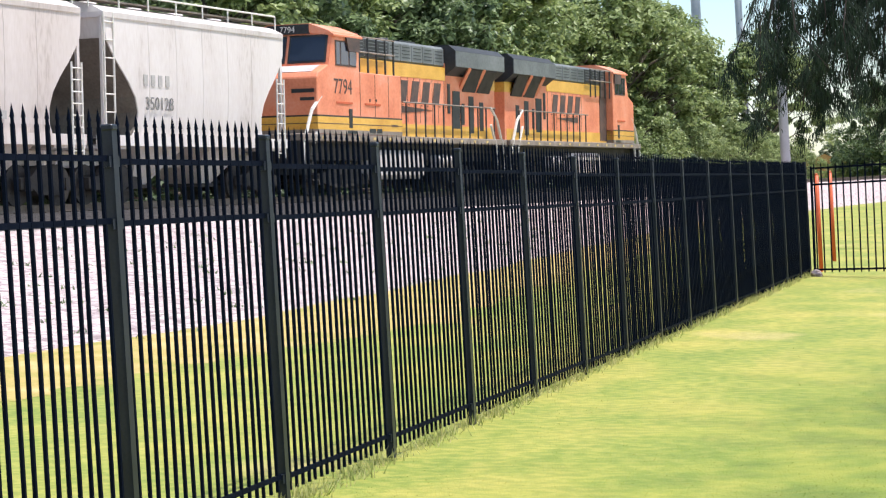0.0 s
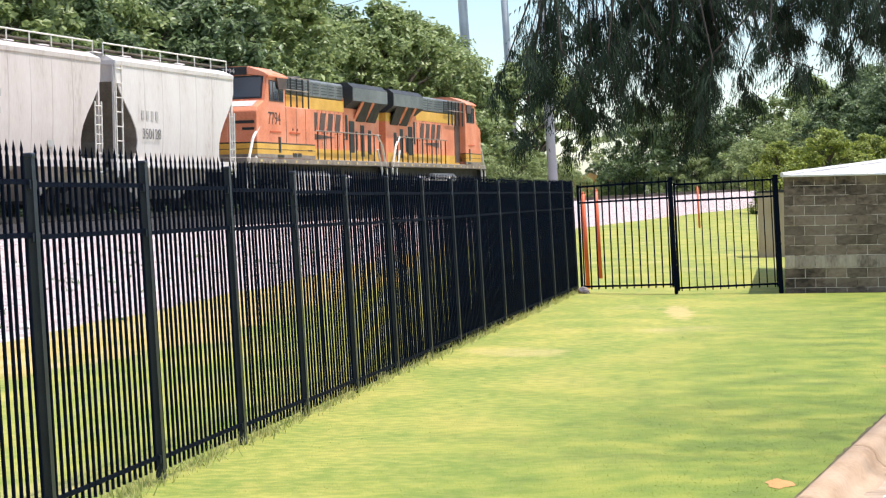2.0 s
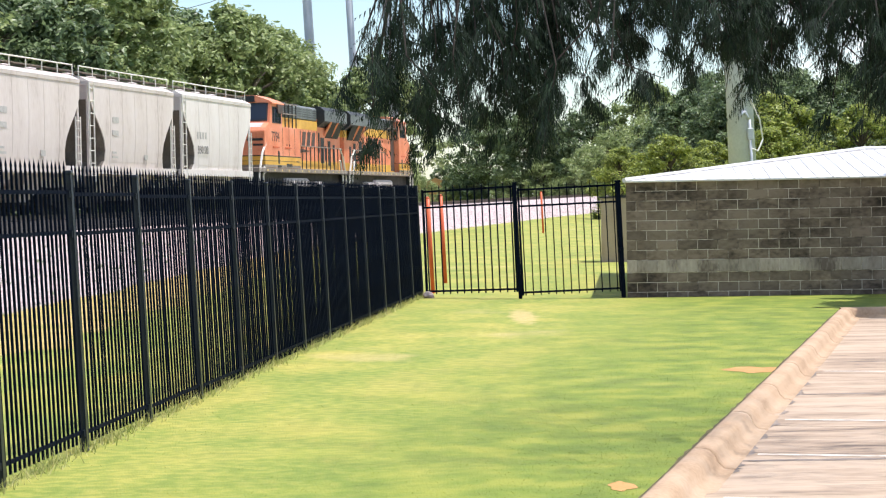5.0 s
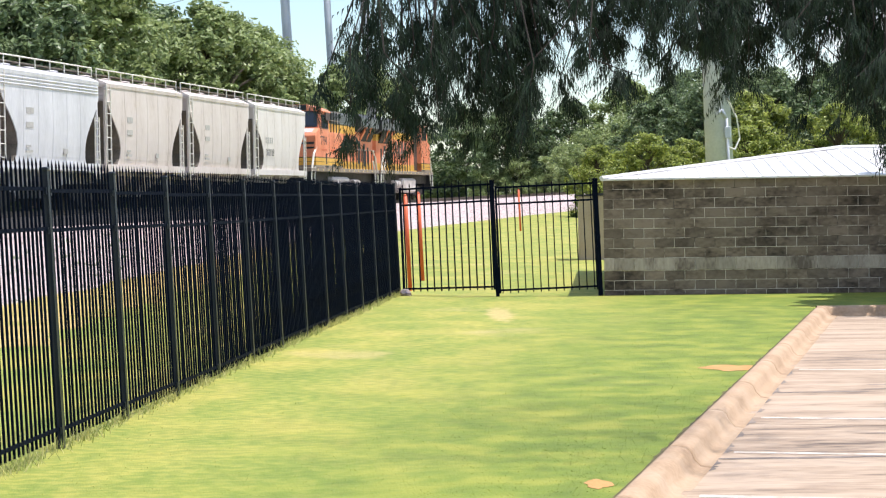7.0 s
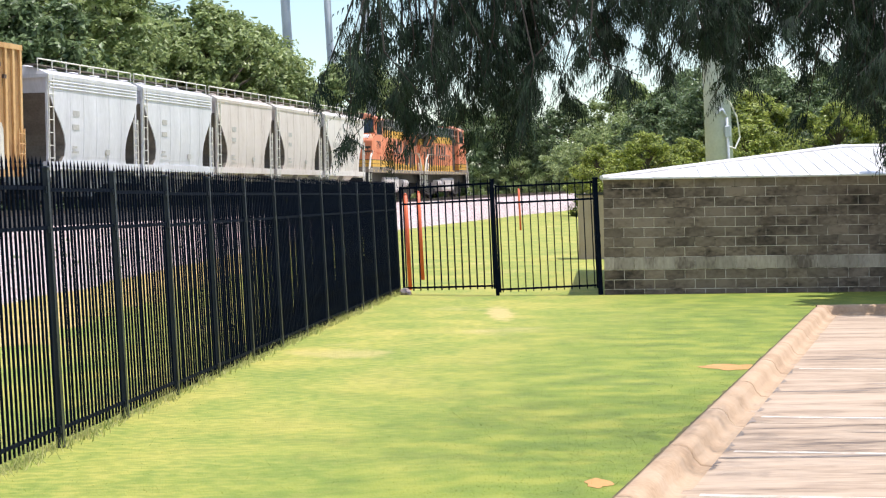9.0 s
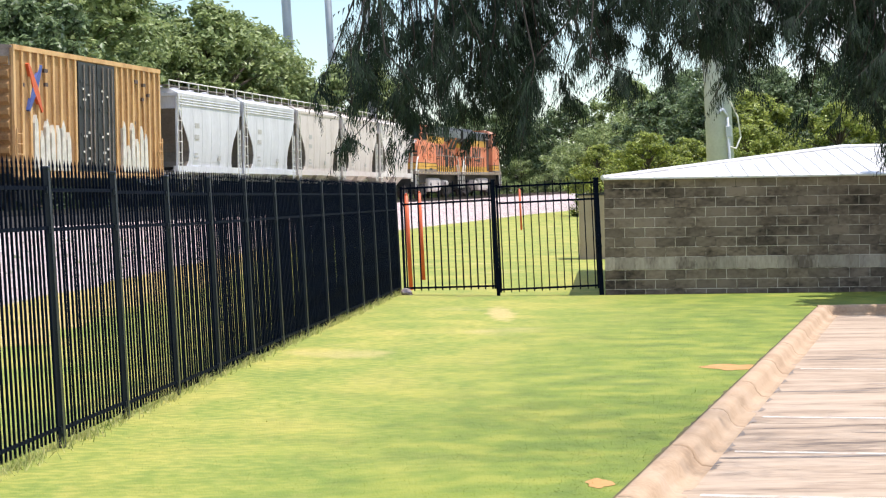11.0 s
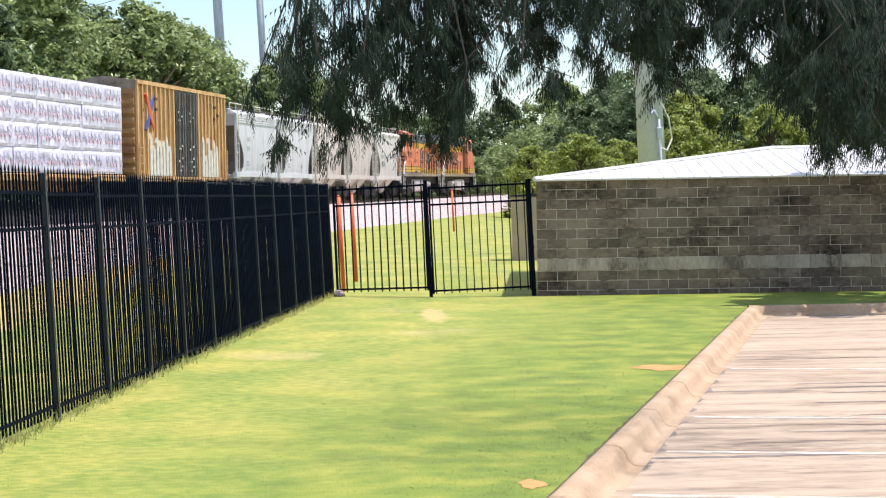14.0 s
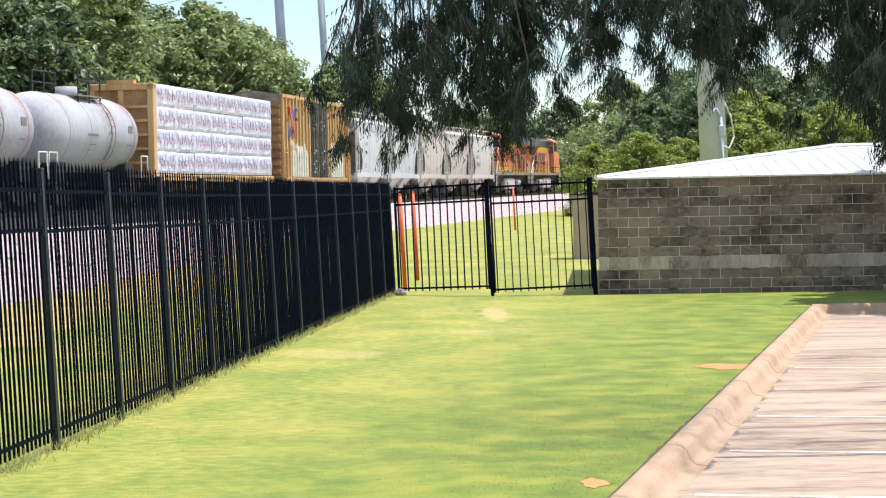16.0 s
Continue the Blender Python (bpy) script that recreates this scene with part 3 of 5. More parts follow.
        part("latch", bm, M_FENCE, post)


# ---- block-walled shed with white metal roof ----
WALL_0, WALL_1 = Vector((3.2, 39.72, 0)), Vector((12.4, 38.9, 0))


def build_shed():
    d = WALL_1 - WALL_0
    turn = math.degrees(math.atan2(d.y, d.x))
    base = pose(WALL_0.x, WALL_0.y, 0, 0, 0, turn)
    shed = thing("shed", base, "stained grey concrete-block shed with white metal hip roof", "shed")
    length = d.length
    bm = bmesh.new()
    box(bm, 0.006, length, 0.005, 0.19, -0.1, 2.3)
    box(bm, 0.006, 0.18, 0.19, 9.0, -0.1, 2.3)
    wall = part("wall", bm, M_MORTAR, shed, "mortar-jointed masonry core")
    courses = [(-0.1, 0.1), (0.1, 0.29), (0.29, 0.485), (0.485, 0.735)]
    z = 0.735
    while z < 2.25:
        courses.append((z, min(z + 0.196, 2.3)))
        z += 0.196
    meshes = {}
    for c, (z0, z1) in enumerate(courses):
        shift = 0.2 if c % 2 else 0.0
        x = -shift
        while x < length:
            a, b = max(0.0, x), min(length, x + 0.4)
            if b - a > 0.05:
                key = (round(b - a, 2), round(z1 - z0, 3))
                if key not in meshes:
                    q = bmesh.new()
                    box(q, 0.005, b - a - 0.005, 0.0, 0.1, 0.005, z1 - z0 - 0.005)
                    meshes[key] = mesh_of("block", bevelled(q, 0.004), M_BLOCK)
                data = meshes[key]
                if c == 3:
                    key = ("band", round(b - a, 2))
                    if key not in meshes:
                        q = bmesh.new()
                        box(q, 0.004, b - a - 0.004, -0.008, 0.1, 0.004, z1 - z0 - 0.004)
                        meshes[key] = mesh_of("block", bevelled(q, 0.004), M_BAND)
                    data = meshes[key]
                shared("block", data, wall, pose(a, random.uniform(-0.003, 0.002), z0))
            x += 0.4
    # hip roof
    ridge_a, ridge_b = Vector((5.4, 6.6, 2.98)), Vector((length + 3, 6.6, 2.98))
    eave_a, eave_b = Vector((-0.03, -0.08, 2.31)), Vector((length + 3, -0.08, 2.31))
    back_a = Vector((-0.12, 13.2, 2.31))
    bm = bmesh.new()
    front = [bm.verts.new(v) for v in (eave_a, eave_b, ridge_b, ridge_a)]
    bm.faces.new(front)
    left = [front[0], front[3], bm.verts.new(back_a)]
    bm.faces.new(left)
    bm.faces.new((front[3], front[2], bm.verts.new((length + 3, 13.2, 2.31)), left[2]))
    res = bmesh.ops.extrude_face_region(bm, geom=list(bm.faces))
    bmesh.ops.translate(bm, verts=[v for v in res["geom"] if isinstance(v, bmesh.types.BMVert)], vec=(0, 0, -0.03))
    roof = part("roof", bm, M_ROOF, shed, "white ribbed metal hip roof")
    # ribs run up the front slope from the eave
    slope = (ridge_a - eave_a)
    i = 0
    x = 0.1
    while x < length + 2.5:
        up = min(1.0, (x - eave_a.x) / slope.x)
        q = bmesh.new()
        a = Vector((x, eave_a.y - 0.01, eave_a.z + 0.012))
        b = Vector((x, eave_a.y + slope.y * up, eave_a.z + slope.z * up + 0.012))
        bent(q, [a, b], 0.01, 5)
        part("rib", q, M_ROOF, roof)
        x += 0.305
    q = bmesh.new()
    bent(q, [eave_a + Vector((0, 0, 0.02)), ridge_a + Vector((0, 0, 0.03)), ridge_b + Vector((0, 0, 0.03))], 0.05, 6)
    part("hip_cap", q, M_ROOF, roof)
    q = bmesh.new()
    box(q, -0.03, length + 3, -0.09, -0.075, 2.285, 2.315)
    part("eave_trim", q, M_ROOF, roof)


def build_yard():
    # red-orange marker posts past the gate, a tan utility cabinet with a dark lid
    for x, y, z, r in ((-0.72, 43.05, 2.04, 0.045), (-0.5, 48.2, 2.1, 0.046), (4.3, 110, 2.35, 0.055)):
        post = thing("bollard", pose(x, y, 0, 0, -2.2, 0), "tall red-orange painted steel pipe marker post", "bollard", "red marker posts")
        q = bmesh.new()
        tube(q, (0, 0, -0.1), (0, 0, z), r, seg=12)
        part("pipe", q, M_RED_POST, post)
        q = bmesh.new()
        tube(q, (0, 0, z), (0, 0, z + 0.05), r, r * 0.4, seg=12)
        part("domed_cap", q, M_RED_POST, post)
    cab = thing("utility_cabinet", pose(4.75, 61.5, 0, 0, 0, -3), "tan metal utility enclosure with a dark sloping lid", "utility cabinet")
    q = bmesh.new()
    box(q, -0.55, 1.2, 0, 1.6, -0.05, 1.98)
    part("body", bevelled(q, 0.02), M_TAN, cab)
    for k in range(6):
        q = bmesh.new()
        box(q, -0.5 + k * 0.28, -0.48 + k * 0.28, -0.015, 0.005, 0.03, 1.93)
        part("rib", q, M_TAN, cab)
    q = bmesh.new()
    prism(q, [(-0.6, 1.98), (1.25, 1.98), (1.25, 2.12), (-0.6, 2.02)], -0.06, 1.66)
    part("lid", q, M_LOCO_BLACK, cab)
    rock = thing("rock", pose(-0.78, 40.95, 0), "pale rounded stone at the foot of the fence", "rock")
    q = bmesh.new()
    bmesh.ops.create_icosphere(q, subdivisions=2, radius=0.13)
    for v in q.verts:
        v.co *= 1 + 0.35 * noise.noise(v.co * 9)
        v.co.z = v.co.z * 0.7 + 0.05
    part("stone", q, M_BALLAST, rock)


def build_poles():
    for x, y, r0, r1, h, lab in ((-14.4, 200, 0.55, 0.4, 38, "tall grey steel transmission pole"), (-10.2, 200, 0.44, 0.3, 34, "tall grey steel transmission pole with lines"), (-5.5, 170, 0.42, 0.32, 32, "slim grey steel transmission pole")):
        pole = thing("transmission_pole", pose(x, y, 0, 0, -2.6, 0), lab, "utility pole", "transmission poles")
        q = bmesh.new()
        tube(q, (0, 0, -0.2), (0, 0, h), r0, r1, 14)
        part("shaft", q, M_POLE, pole)
        for z in (h - 4, h - 9):
            q = bmesh.new()
            tube(q, (-3, 0, z), (3, 0, z + 0.5), 0.12, seg=8)
            part("crossarm", q, M_POLE, pole)
    pole = thing("transmission_pole", pose(9.85, 70, 0, 0, -2.0, 0), "thick grey steel utility pole with cable riser", "utility pole", "transmission poles")
    q = bmesh.new()
    tube(q, (0, 0, -0.2), (0, 0, 18), 0.52, 0.34, 20)
    part("shaft", q, M_POLE, pole)
    q = bmesh.new()
    bent(q, [(0.25, -0.52, 0.2), (0.25, -0.5, 4.6), (0.1, -0.5, 4.9), (-0.1, -0.5, 4.7)], 0.045, 8)
    part("riser_conduit", q, M_POLE, pole)
    q = bmesh.new()
    bent(q, [(0.3, -0.5, 5.3), (0.62, -0.35, 4.6), (0.72, -0.2, 3.9), (0.5, -0.4, 3.5), (0.25, -0.5, 3.6)], 0.03, 6)
    part("cable_loop", q, M_RAIL_WHITE, pole)
    q = bmesh.new()
    box(q, 0.15, 0.35, -0.62, -0.5, 3.9, 4.3)
    part("junction_box", bevelled(q, 0.02), M_POLE, pole)
    for (ax, ay, az), (bx, by, bz) in (((-15, 200, 26), (40, 120, 30)), ((-11, 200, 24), (44, 130, 27)), ((-60, 230, 28), (-15, 200, 26))):
        q = bmesh.new()
        pts = [Vector((ax + (bx - ax) * t / 12, ay + (by - ay) * t / 12, az + (bz - az) * t / 12 - 5 * math.sin(math.pi * t / 12))) for t in range(13)]
        bent(q, pts, 0.03, 4)
        tagged(part("power_line", q, M_LOCO_BLACK), "thin dark overhead power line between poles", "power line", "power lines")


# ---- rolling stock; x runs along the train, the rail's top is z = 0 ----
MOVERS, WHEELS = [], []


def wheel_mesh(r):
    bm = bmesh.new()
    for side in (-1, 1):
        y = side * 0.75
        tube(bm, (0, y - 0.02, 0), (0, y + 0.05, 0), r, seg=24)
        tube(bm, (0, y - 0.07, 0), (0, y - 0.04, 0), r + 0.03, seg=24)
        tube(bm, (0, y + 0.05, 0), (0, y + 0.12, 0), r * 0.3, seg=10)
        for k in range(5):
            a = 2 * math.pi * k / 5
            tube(bm, (0.62 * r * math.cos(a), y + side * 0.05, 0.62 * r * math.sin(a)), (0.62 * r * math.cos(a), y + side * 0.08, 0.62 * r * math.sin(a)), 0.05, seg=6)
    tube(bm, (0, -0.75, 0), (0, 0.75, 0), 0.09, seg=10)
    return mesh_of("wheelset", bm, M_UNDER)


WHEEL_R = 0.5
WHEEL = wheel_mesh(WHEEL_R)


def bogie(car, x, axles, flip=False):
    spread = 0.95 if len(axles) == 2 else 1.75
    bm = bmesh.new()
    for side in (-1.05, 1.05):
        prism(bm, [(x - spread - 0.25, 0.4), (x - spread - 0.25, 0.68), (x - spread + 0.2, 0.72), (x - 0.45, 0.95), (x + 0.45, 0.95), (x + spread - 0.2, 0.72), (x + spread + 0.25, 0.68), (x + spread + 0.25, 0.4),
                   (x + spread - 0.3, 0.42), (x + 0.45, 0.25), (x - 0.45, 0.25), (x - spread + 0.3, 0.42)], side - 0.09, side + 0.09)
        for a in axles:
            box(bm, x + a - 0.17, x + a + 0.17, side - 0.13, side + 0.13, 0.36, 0.68)
        for k in (-0.16, 0.0, 0.16):
            tube(bm, (x + k, side, 0.3), (x + k, side, 0.75), 0.07, seg=8)
    box(bm, x - 0.22, x + 0.22, -1.1, 1.1, 0.6, 1.0)
    part("bogie", bm, M_UNDER, car, "grimy cast steel bogie frame")
    for a in axles:
        w = shared("wheelset", WHEEL, car, pose(x + a, 0, WHEEL_R))
        WHEELS.append((w, x + a, -1 if flip else 1))


def loft(bm, levels):
    """Rectangles (z, x0, x1, half width) joined from bottom to top."""
    rings = []
    for z, x0, x1, w in levels:
        rings.append([bm.verts.new(v) for v in ((x0, -w, z), (x1, -w, z), (x1, w, z), (x0, w, z))])
    for a, b in zip(rings, rings[1:]):
        for i in range(4):
            bm.faces.new((a[i], a[(i + 1) % 4], b[(i + 1) % 4], b[i]))
    bm.faces.new(rings[0][::-1])
    bm.faces.new(rings[-1])


def ladder(car, x0, x1, y, z0, z1, mat, rungs=6):
    bm = bmesh.new()
    for x in (x0, x1):
        tube(bm, (x, y, z0), (x, y, z1), 0.03, seg=6)
    for k in range(rungs):
        z = z0 + (z1 - z0) * (k + 0.5) / rungs
        tube(bm, (x0, y, z), (x1, y, z), 0.02, seg=6)
    return part("ladder", bm, mat, car)


def coupler(car, x, way):
    bm = bmesh.new()
    box(bm, min(x, x + way * 0.55), max(x, x + way * 0.55), -0.1, 0.1, 0.75, 0.98)
    box(bm, min(x + way * 0.35, x + way * 0.6), max(x + way * 0.35, x + way * 0.6), -0.17, 0.17, 0.68, 1.05)
    part("coupler", bm, M_UNDER, car)


def hopper(s_front, paint, label, number="", bead=False, L=10.2):
    car = thing("hopper_car", train_pose(s_front - L), label, "rail car", "covered hopper cars")
    MOVERS.append((car, s_front - L, False))
    e = [(1.75, 1.75, 1.45), (2.0, 1.95, 1.49), (2.4, 2.0, 1.52), (2.8, 1.85, 1.54), (3.2, 1.5, 1.55), (3.6, 1.05, 1.555), (3.95, 0.7, 1.55), (4.3, 0.45, 1.545), (4.85, 0.38, 1.53)]
    levels = [(z, x, L - 0.25 - 0.92 * (x - 0.38), w) for z, x, w in e]
    bm = bmesh.new()
    loft(bm, levels)
    body = part("body", bm, paint, car)
    # slope sheets are coloured dark to paint the shade inside the open ends
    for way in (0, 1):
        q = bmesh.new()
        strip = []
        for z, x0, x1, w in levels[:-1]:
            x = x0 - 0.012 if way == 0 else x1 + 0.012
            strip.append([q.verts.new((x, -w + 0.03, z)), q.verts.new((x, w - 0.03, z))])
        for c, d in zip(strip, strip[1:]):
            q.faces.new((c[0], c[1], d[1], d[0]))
        part("slope_sheet", q, M_END_DARK, body, "slope sheet in the open end, the recess's shade in its dark colour")
    # weld seams down the sides
    for k in range(1, 6):
        x = 1.1 + (L - 2.0) * k / 6
        for side in (-1, 1):
            q = bmesh.new()
            bent(q, [(x, side * (w + 0.004), z) for z, x_, w in e], 0.007, 4)
            part("seam", q, paint, body)
    bm = bmesh.new()
    loft(bm, [(4.84, 0.3, L - 0.3, 1.56), (4.98, 0.3, L - 0.3, 1.57), (5.16, 0.34, L - 0.34, 1.2), (5.27, 0.36, L - 0.36, 0.75), (5.3, 0.36, L - 0.36, 0.3)])
    roof = part("roof", bm, paint, car, "rounded roof with eave bead")
    if bead:
        for z in (4.5, 4.62, 4.74):
            for side in (-1, 1):
                q = bmesh.new()
                tube(q, (0.42, side * 1.55, z), (L - 0.42, side * 1.55, z), 0.035, seg=6)
                part("side_bead", q, paint, body)
    for k in range(4):
        q = bmesh.new()
        tube(q, (1.9 + k * 2.3, 0, 5.28), (1.9 + k * 2.3, 0, 5.4), 0.34, 0.3, 14)
        part("hatch", q, paint, roof)
    # running board and its railing
    q = bmesh.new()
    for y in (-0.95, 0.95):
        box(q, 0.1, L - 0.1, y - 0.22, y + 0.22, 5.31, 5.35)
    part("running_board", q, M_SILL, car)
    q = bmesh.new()
    for y in (-1.22, 1.22):
        tube(q, (0.15, y, 5.54), (L - 0.15, y, 5.54), 0.028, seg=6)
        for k in range(8):
            x = 0.15 + (L - 0.3) * k / 7
            tube(q, (x, y, 5.1), (x, y, 5.54), 0.022, seg=6)
    part("roof_railing", q, M_RAIL_WHITE, car)
    # end panels, sill, ladders
    for x0, x1 in ((0.3, 0.42), (L - 0.42, L - 0.3)):
        for y0 in (-1.5, 1.43):
            q = bmesh.new()
            box(q, x0, x1, y0, y0 + 0.07, 1.6, 4.9)
            part("end_post", q, paint, car)
    q = bmesh.new()
    for side in (-1, 1):
        box(q, 0.15, L - 0.15, side * 1.46 - 0.1, side * 1.46 + 0.1, 1.5, 1.78)
    box(q, 0.0, L, -0.2, 0.2, 0.95, 1.4)
    box(q, 0.05, 1.5, -1.45, 1.45, 1.42, 1.5)
    box(q, L - 1.5, L - 0.05, -1.45, 1.45, 1.42, 1.5)
    part("side_sill", q, paint, car)
    for side in (-1.56, 1.56):
        for x0, x1 in ((0.32, 0.78), (L - 0.78, L - 0.32)):
            ladder(car, x0, x1, side, 1.2, 4.95 if x0 < 1 else 3.6, M_RAIL_WHITE, 8)
    ladder(car, 0.1, 0.102, 1.2, 1.4, 5.0, M_RAIL_WHITE, 8)
    for k in (0.33, 0.67):
        x = L * k
        q = bmesh.new()
        loft(q, [(0.45, x - 0.35, x + 0.35, 0.5), (1.6, x - 1.35, x + 1.35, 1.35)])
        part("hopper_bay", q, paint, car)
        q = bmesh.new()
        box(q, x - 0.42, x + 0.42, -0.65, 0.65, 0.38, 0.48)
        part("outlet_gate", q, M_UNDER, car)
    for x in (1.3, L - 1.3):
        bogie(car, x, (-0.9, 0.9))
    coupler(car, 0, -1)
    coupler(car, L, 1)
    for side in (-1, 1):
        m = pose(3.05 if side < 0 else L - 3.05, side * 1.562, 2.48, 90, 0, 0 if side < 0 else 180)
        if number:
            lettering("car_number", number, 0.36, M_LETTER_GREY, car, m)
        # unreadable stencils
        x = 3.0 if side < 0 else L - 3.0
        if number:
            marks = [(x - 0.75 + k * 0.38, x - 0.55 + k * 0.38, 3.12, 3.42, 1.562) for k in range(4)]
        else:
            marks = [(x - 0.3, x + 0.35, 3.5, 3.72, 1.562), (x - 0.35, x + 0.3, 3.0, 3.2, 1.562), (x - 0.35, x + 0.1, 2.3, 2.38, 1.545), (x - 0.35, x + 0.25, 2.12, 2.2, 1.545), (x + 3.2, x + 3.6, 2.1, 2.3, 1.545)]
        for a, b, z0, z1, w in marks:
            q = bmesh.new()
            box(q, a, b, side * w - 0.006, side * w + 0.006, z0, z1)
            part("stencil", q, M_LETTER_FAINT, car, "faded grey stencilled mark")
    return car


def locomotive(s_end, flip, number):
    """The cab is at x = 0, the radiator at the far end."""
    L = 18.2
    car = thing("locomotive", train_pose(s_end, flip), "orange, yellow and black diesel freight locomotive, sun-faded", "locomotive", "diesel locomotives")
    MOVERS.append((car, s_end, flip))
    W = 1.55
    deck = 1.98
    # frame and walkway
    q = bmesh.new()
    box(q, 0.2, L - 0.1, -W, W, deck - 0.22, deck)
    part("walkway", bevelled(q, 0.02), M_SILL, car, "dusty grey walkway sill")
    q = bmesh.new()
    for k in range(12):
        box(q, 1.6 + k * 1.3, 1.8 + k * 1.3, -W - 0.012, W + 0.012, deck - 0.16, deck - 0.07)
    part("sill_marker", q, M_BOXCAR_PALE, car, "small dusty reflective sill markers")
    q = bmesh.new()
    box(q, 0.5, L - 0.4, -1.1, 1.1, 1.15, deck - 0.22)
    part("underframe", q, M_UNDER, car)
    # full-width nose and cab base; behind it the equipment cabinet is full width on one side only
    q = bmesh.new()
    prism(q, [(1.3, deck), (1.3, 3.78), (1.42, 3.95), (2.12, 4.2), (4.5, 4.2), (4.5, deck)], -W, W)
    body = part("body", bevelled(q, 0.03), M_ORANGE, car)
    q = bmesh.new()
    box(q, 4.49, 7.9, -W + 0.004, 1.19, deck, 4.06)
    cabinet = part("equipment_cabinet", bevelled(q, 0.025), M_ORANGE, car)
    q = bmesh.new()
    vs = [q.verts.new(v) for v in ((1.44, -1.3, 3.975), (1.44, 1.3, 3.975), (2.08, 1.3, 4.205), (2.08, -1.3, 4.205))]
    q.faces.new(vs)
    part("nose_top", q, M_TANK_GREY, body, "dusty pale anti-glare nose top")
    for z0, z1, mat in ((2.13, 2.54, M_YELLOW), (2.54, 2.59, M_LOCO_BLACK), (2.31, 2.335, M_LETTER), (deck + 0.01, 2.13, M_SILL)):
        grow = 0.012 if mat is M_LETTER else 0.008
        q = bmesh.new()
        box(q, 1.3 - grow, 4.5, -W - grow, W + grow, z0, z1)
        part("stripe", q, mat, body)
        q = bmesh.new()
        box(q, 4.51, 7.9 + grow, -W - grow + 0.003, 1.1, z0, z1)
        part("stripe", q, mat, cabinet)
    for x in (4.52, 5.7, 6.8):
        q = bmesh.new()
        box(q, x, x + 0.02, -W - 0.004, -W + 0.02, 2.6, 4.02)
        part("panel_joint", q, M_LETTER, cabinet)
    # dark plate that paints the shaded recess behind the cab on the walkway side
    q = bmesh.new()
    box(q, 4.52, 5.5, 1.18, 1.225, deck + 0.1, 4.9)
    part("recess_shade", q, M_LETTER, body, "dark plate painting the shaded recess behind the cab")
    # cab
    q = bmesh.new()
    prism(q, [(2.05, 4.1), (2.2, 4.2), (2.5, 5.3), (4.5, 5.3), (4.5, 4.1)], -W + 0.003, W - 0.003)
    cab = part("cab", bevelled(q, 0.03), M_ORANGE, car)
    q = bmesh.new()
    prof = [(-W - 0.08, 5.2), (-W + 0.1, 5.32), (-0.75, 5.58), (0.75, 5.58), (W - 0.1, 5.32), (W + 0.08, 5.2), (W + 0.08, 5.14), (0, 5.4), (-W - 0.08, 5.14)]
    a = [q.verts.new((2.42, y, z)) for y, z in prof]
    b = [q.verts.new((4.62, y, z)) for y, z in prof]
    q.faces.new(a)
    q.faces.new(b[::-1])
    for i in range(len(a)):
        q.faces.new((a[i], a[(i + 1) % len(a)], b[(i + 1) % len(a)], b[i]))
    part("cab_roof", q, M_ORANGE, cab)
    # windscreens in a slanted face, side windows
    for y0, y1 in ((-1.35, -0.12), (0.12, 1.35)):
        for grow, dep, mat, name in ((0.07, 0.015, M_LOCO_BLACK, "window_frame"), (0.0, 0.028, M_GLASS, "windscreen")):
            q = bmesh.new()
            vs = []
            for z, x in ((4.36 - grow, 2.2436 - grow * 0.273), (5.13 + grow, 2.4536 + grow * 0.273)):
                vs.append([q.verts.new((x - dep, y, z)) for y in (y0 - grow, y1 + grow)] + [q.verts.new((x + 0.1, y, z)) for y in (y1 + grow, y0 - grow)])
            for i in range(4):
                q.faces.new((vs[0][i], vs[0][(i + 1) % 4], vs[1][(i + 1) % 4], vs[1][i]))
            q.faces.new(vs[0][::-1])
            q.faces.new(vs[1])
            part(name, q, mat, cab)
    q = bmesh.new()
    box(q, 2.36, 2.6, -0.75, 0.75, 5.25, 5.55)
    board = part("number_board", q, M_LOCO_BLACK, cab, "black number board")
    if number:
        lettering("board_digits", number, 0.2, M_RAIL_WHITE, board, pose(2.352, 0, 5.3, 90, 0, -90))
    for side in (-1, 1):
        for x0, x1 in ((2.72, 2.98), (3.08, 3.62), (3.72, 4.2)):
            q = bmesh.new()
            box(q, x0 - 0.05, x1 + 0.05, side * W - 0.012, side * W + 0.012, 4.2, 5.02)
            part("window_frame", q, M_LETTER, cab)
            q = bmesh.new()
            box(q, x0, x1, side * W - 0.022, side * W + 0.022, 4.25, 4.97)
            part("side_window", q, M_GLASS, cab)
        q = bmesh.new()
        prism(q, [(3.55, 4.7), (3.4, 5.15), (4.4, 5.15), (4.4, 4.7)], side * (W + 0.05) - 0.03, side * (W + 0.05) + 0.03)
        part("sunshade", q, M_LETTER, cab, "dark folding window shade")
        if number:
            lettering("road_number", number, 0.5, M_LETTER, car, pose(3.2 if side < 0 else 2.9, side * (W + 0.008), 3.3, 90, 0, 0 if side < 0 else 180))
        # louvre strips, doors and grilles on the lower body
        strips = [(2.7, 3.9, 2.98, 3.04, M_RED_POST), (3.62, 3.86, 2.2, 2.82, M_LOCO_BLACK), (3.5, 4.2, 2.02, 2.11, M_LOCO_BLACK)]
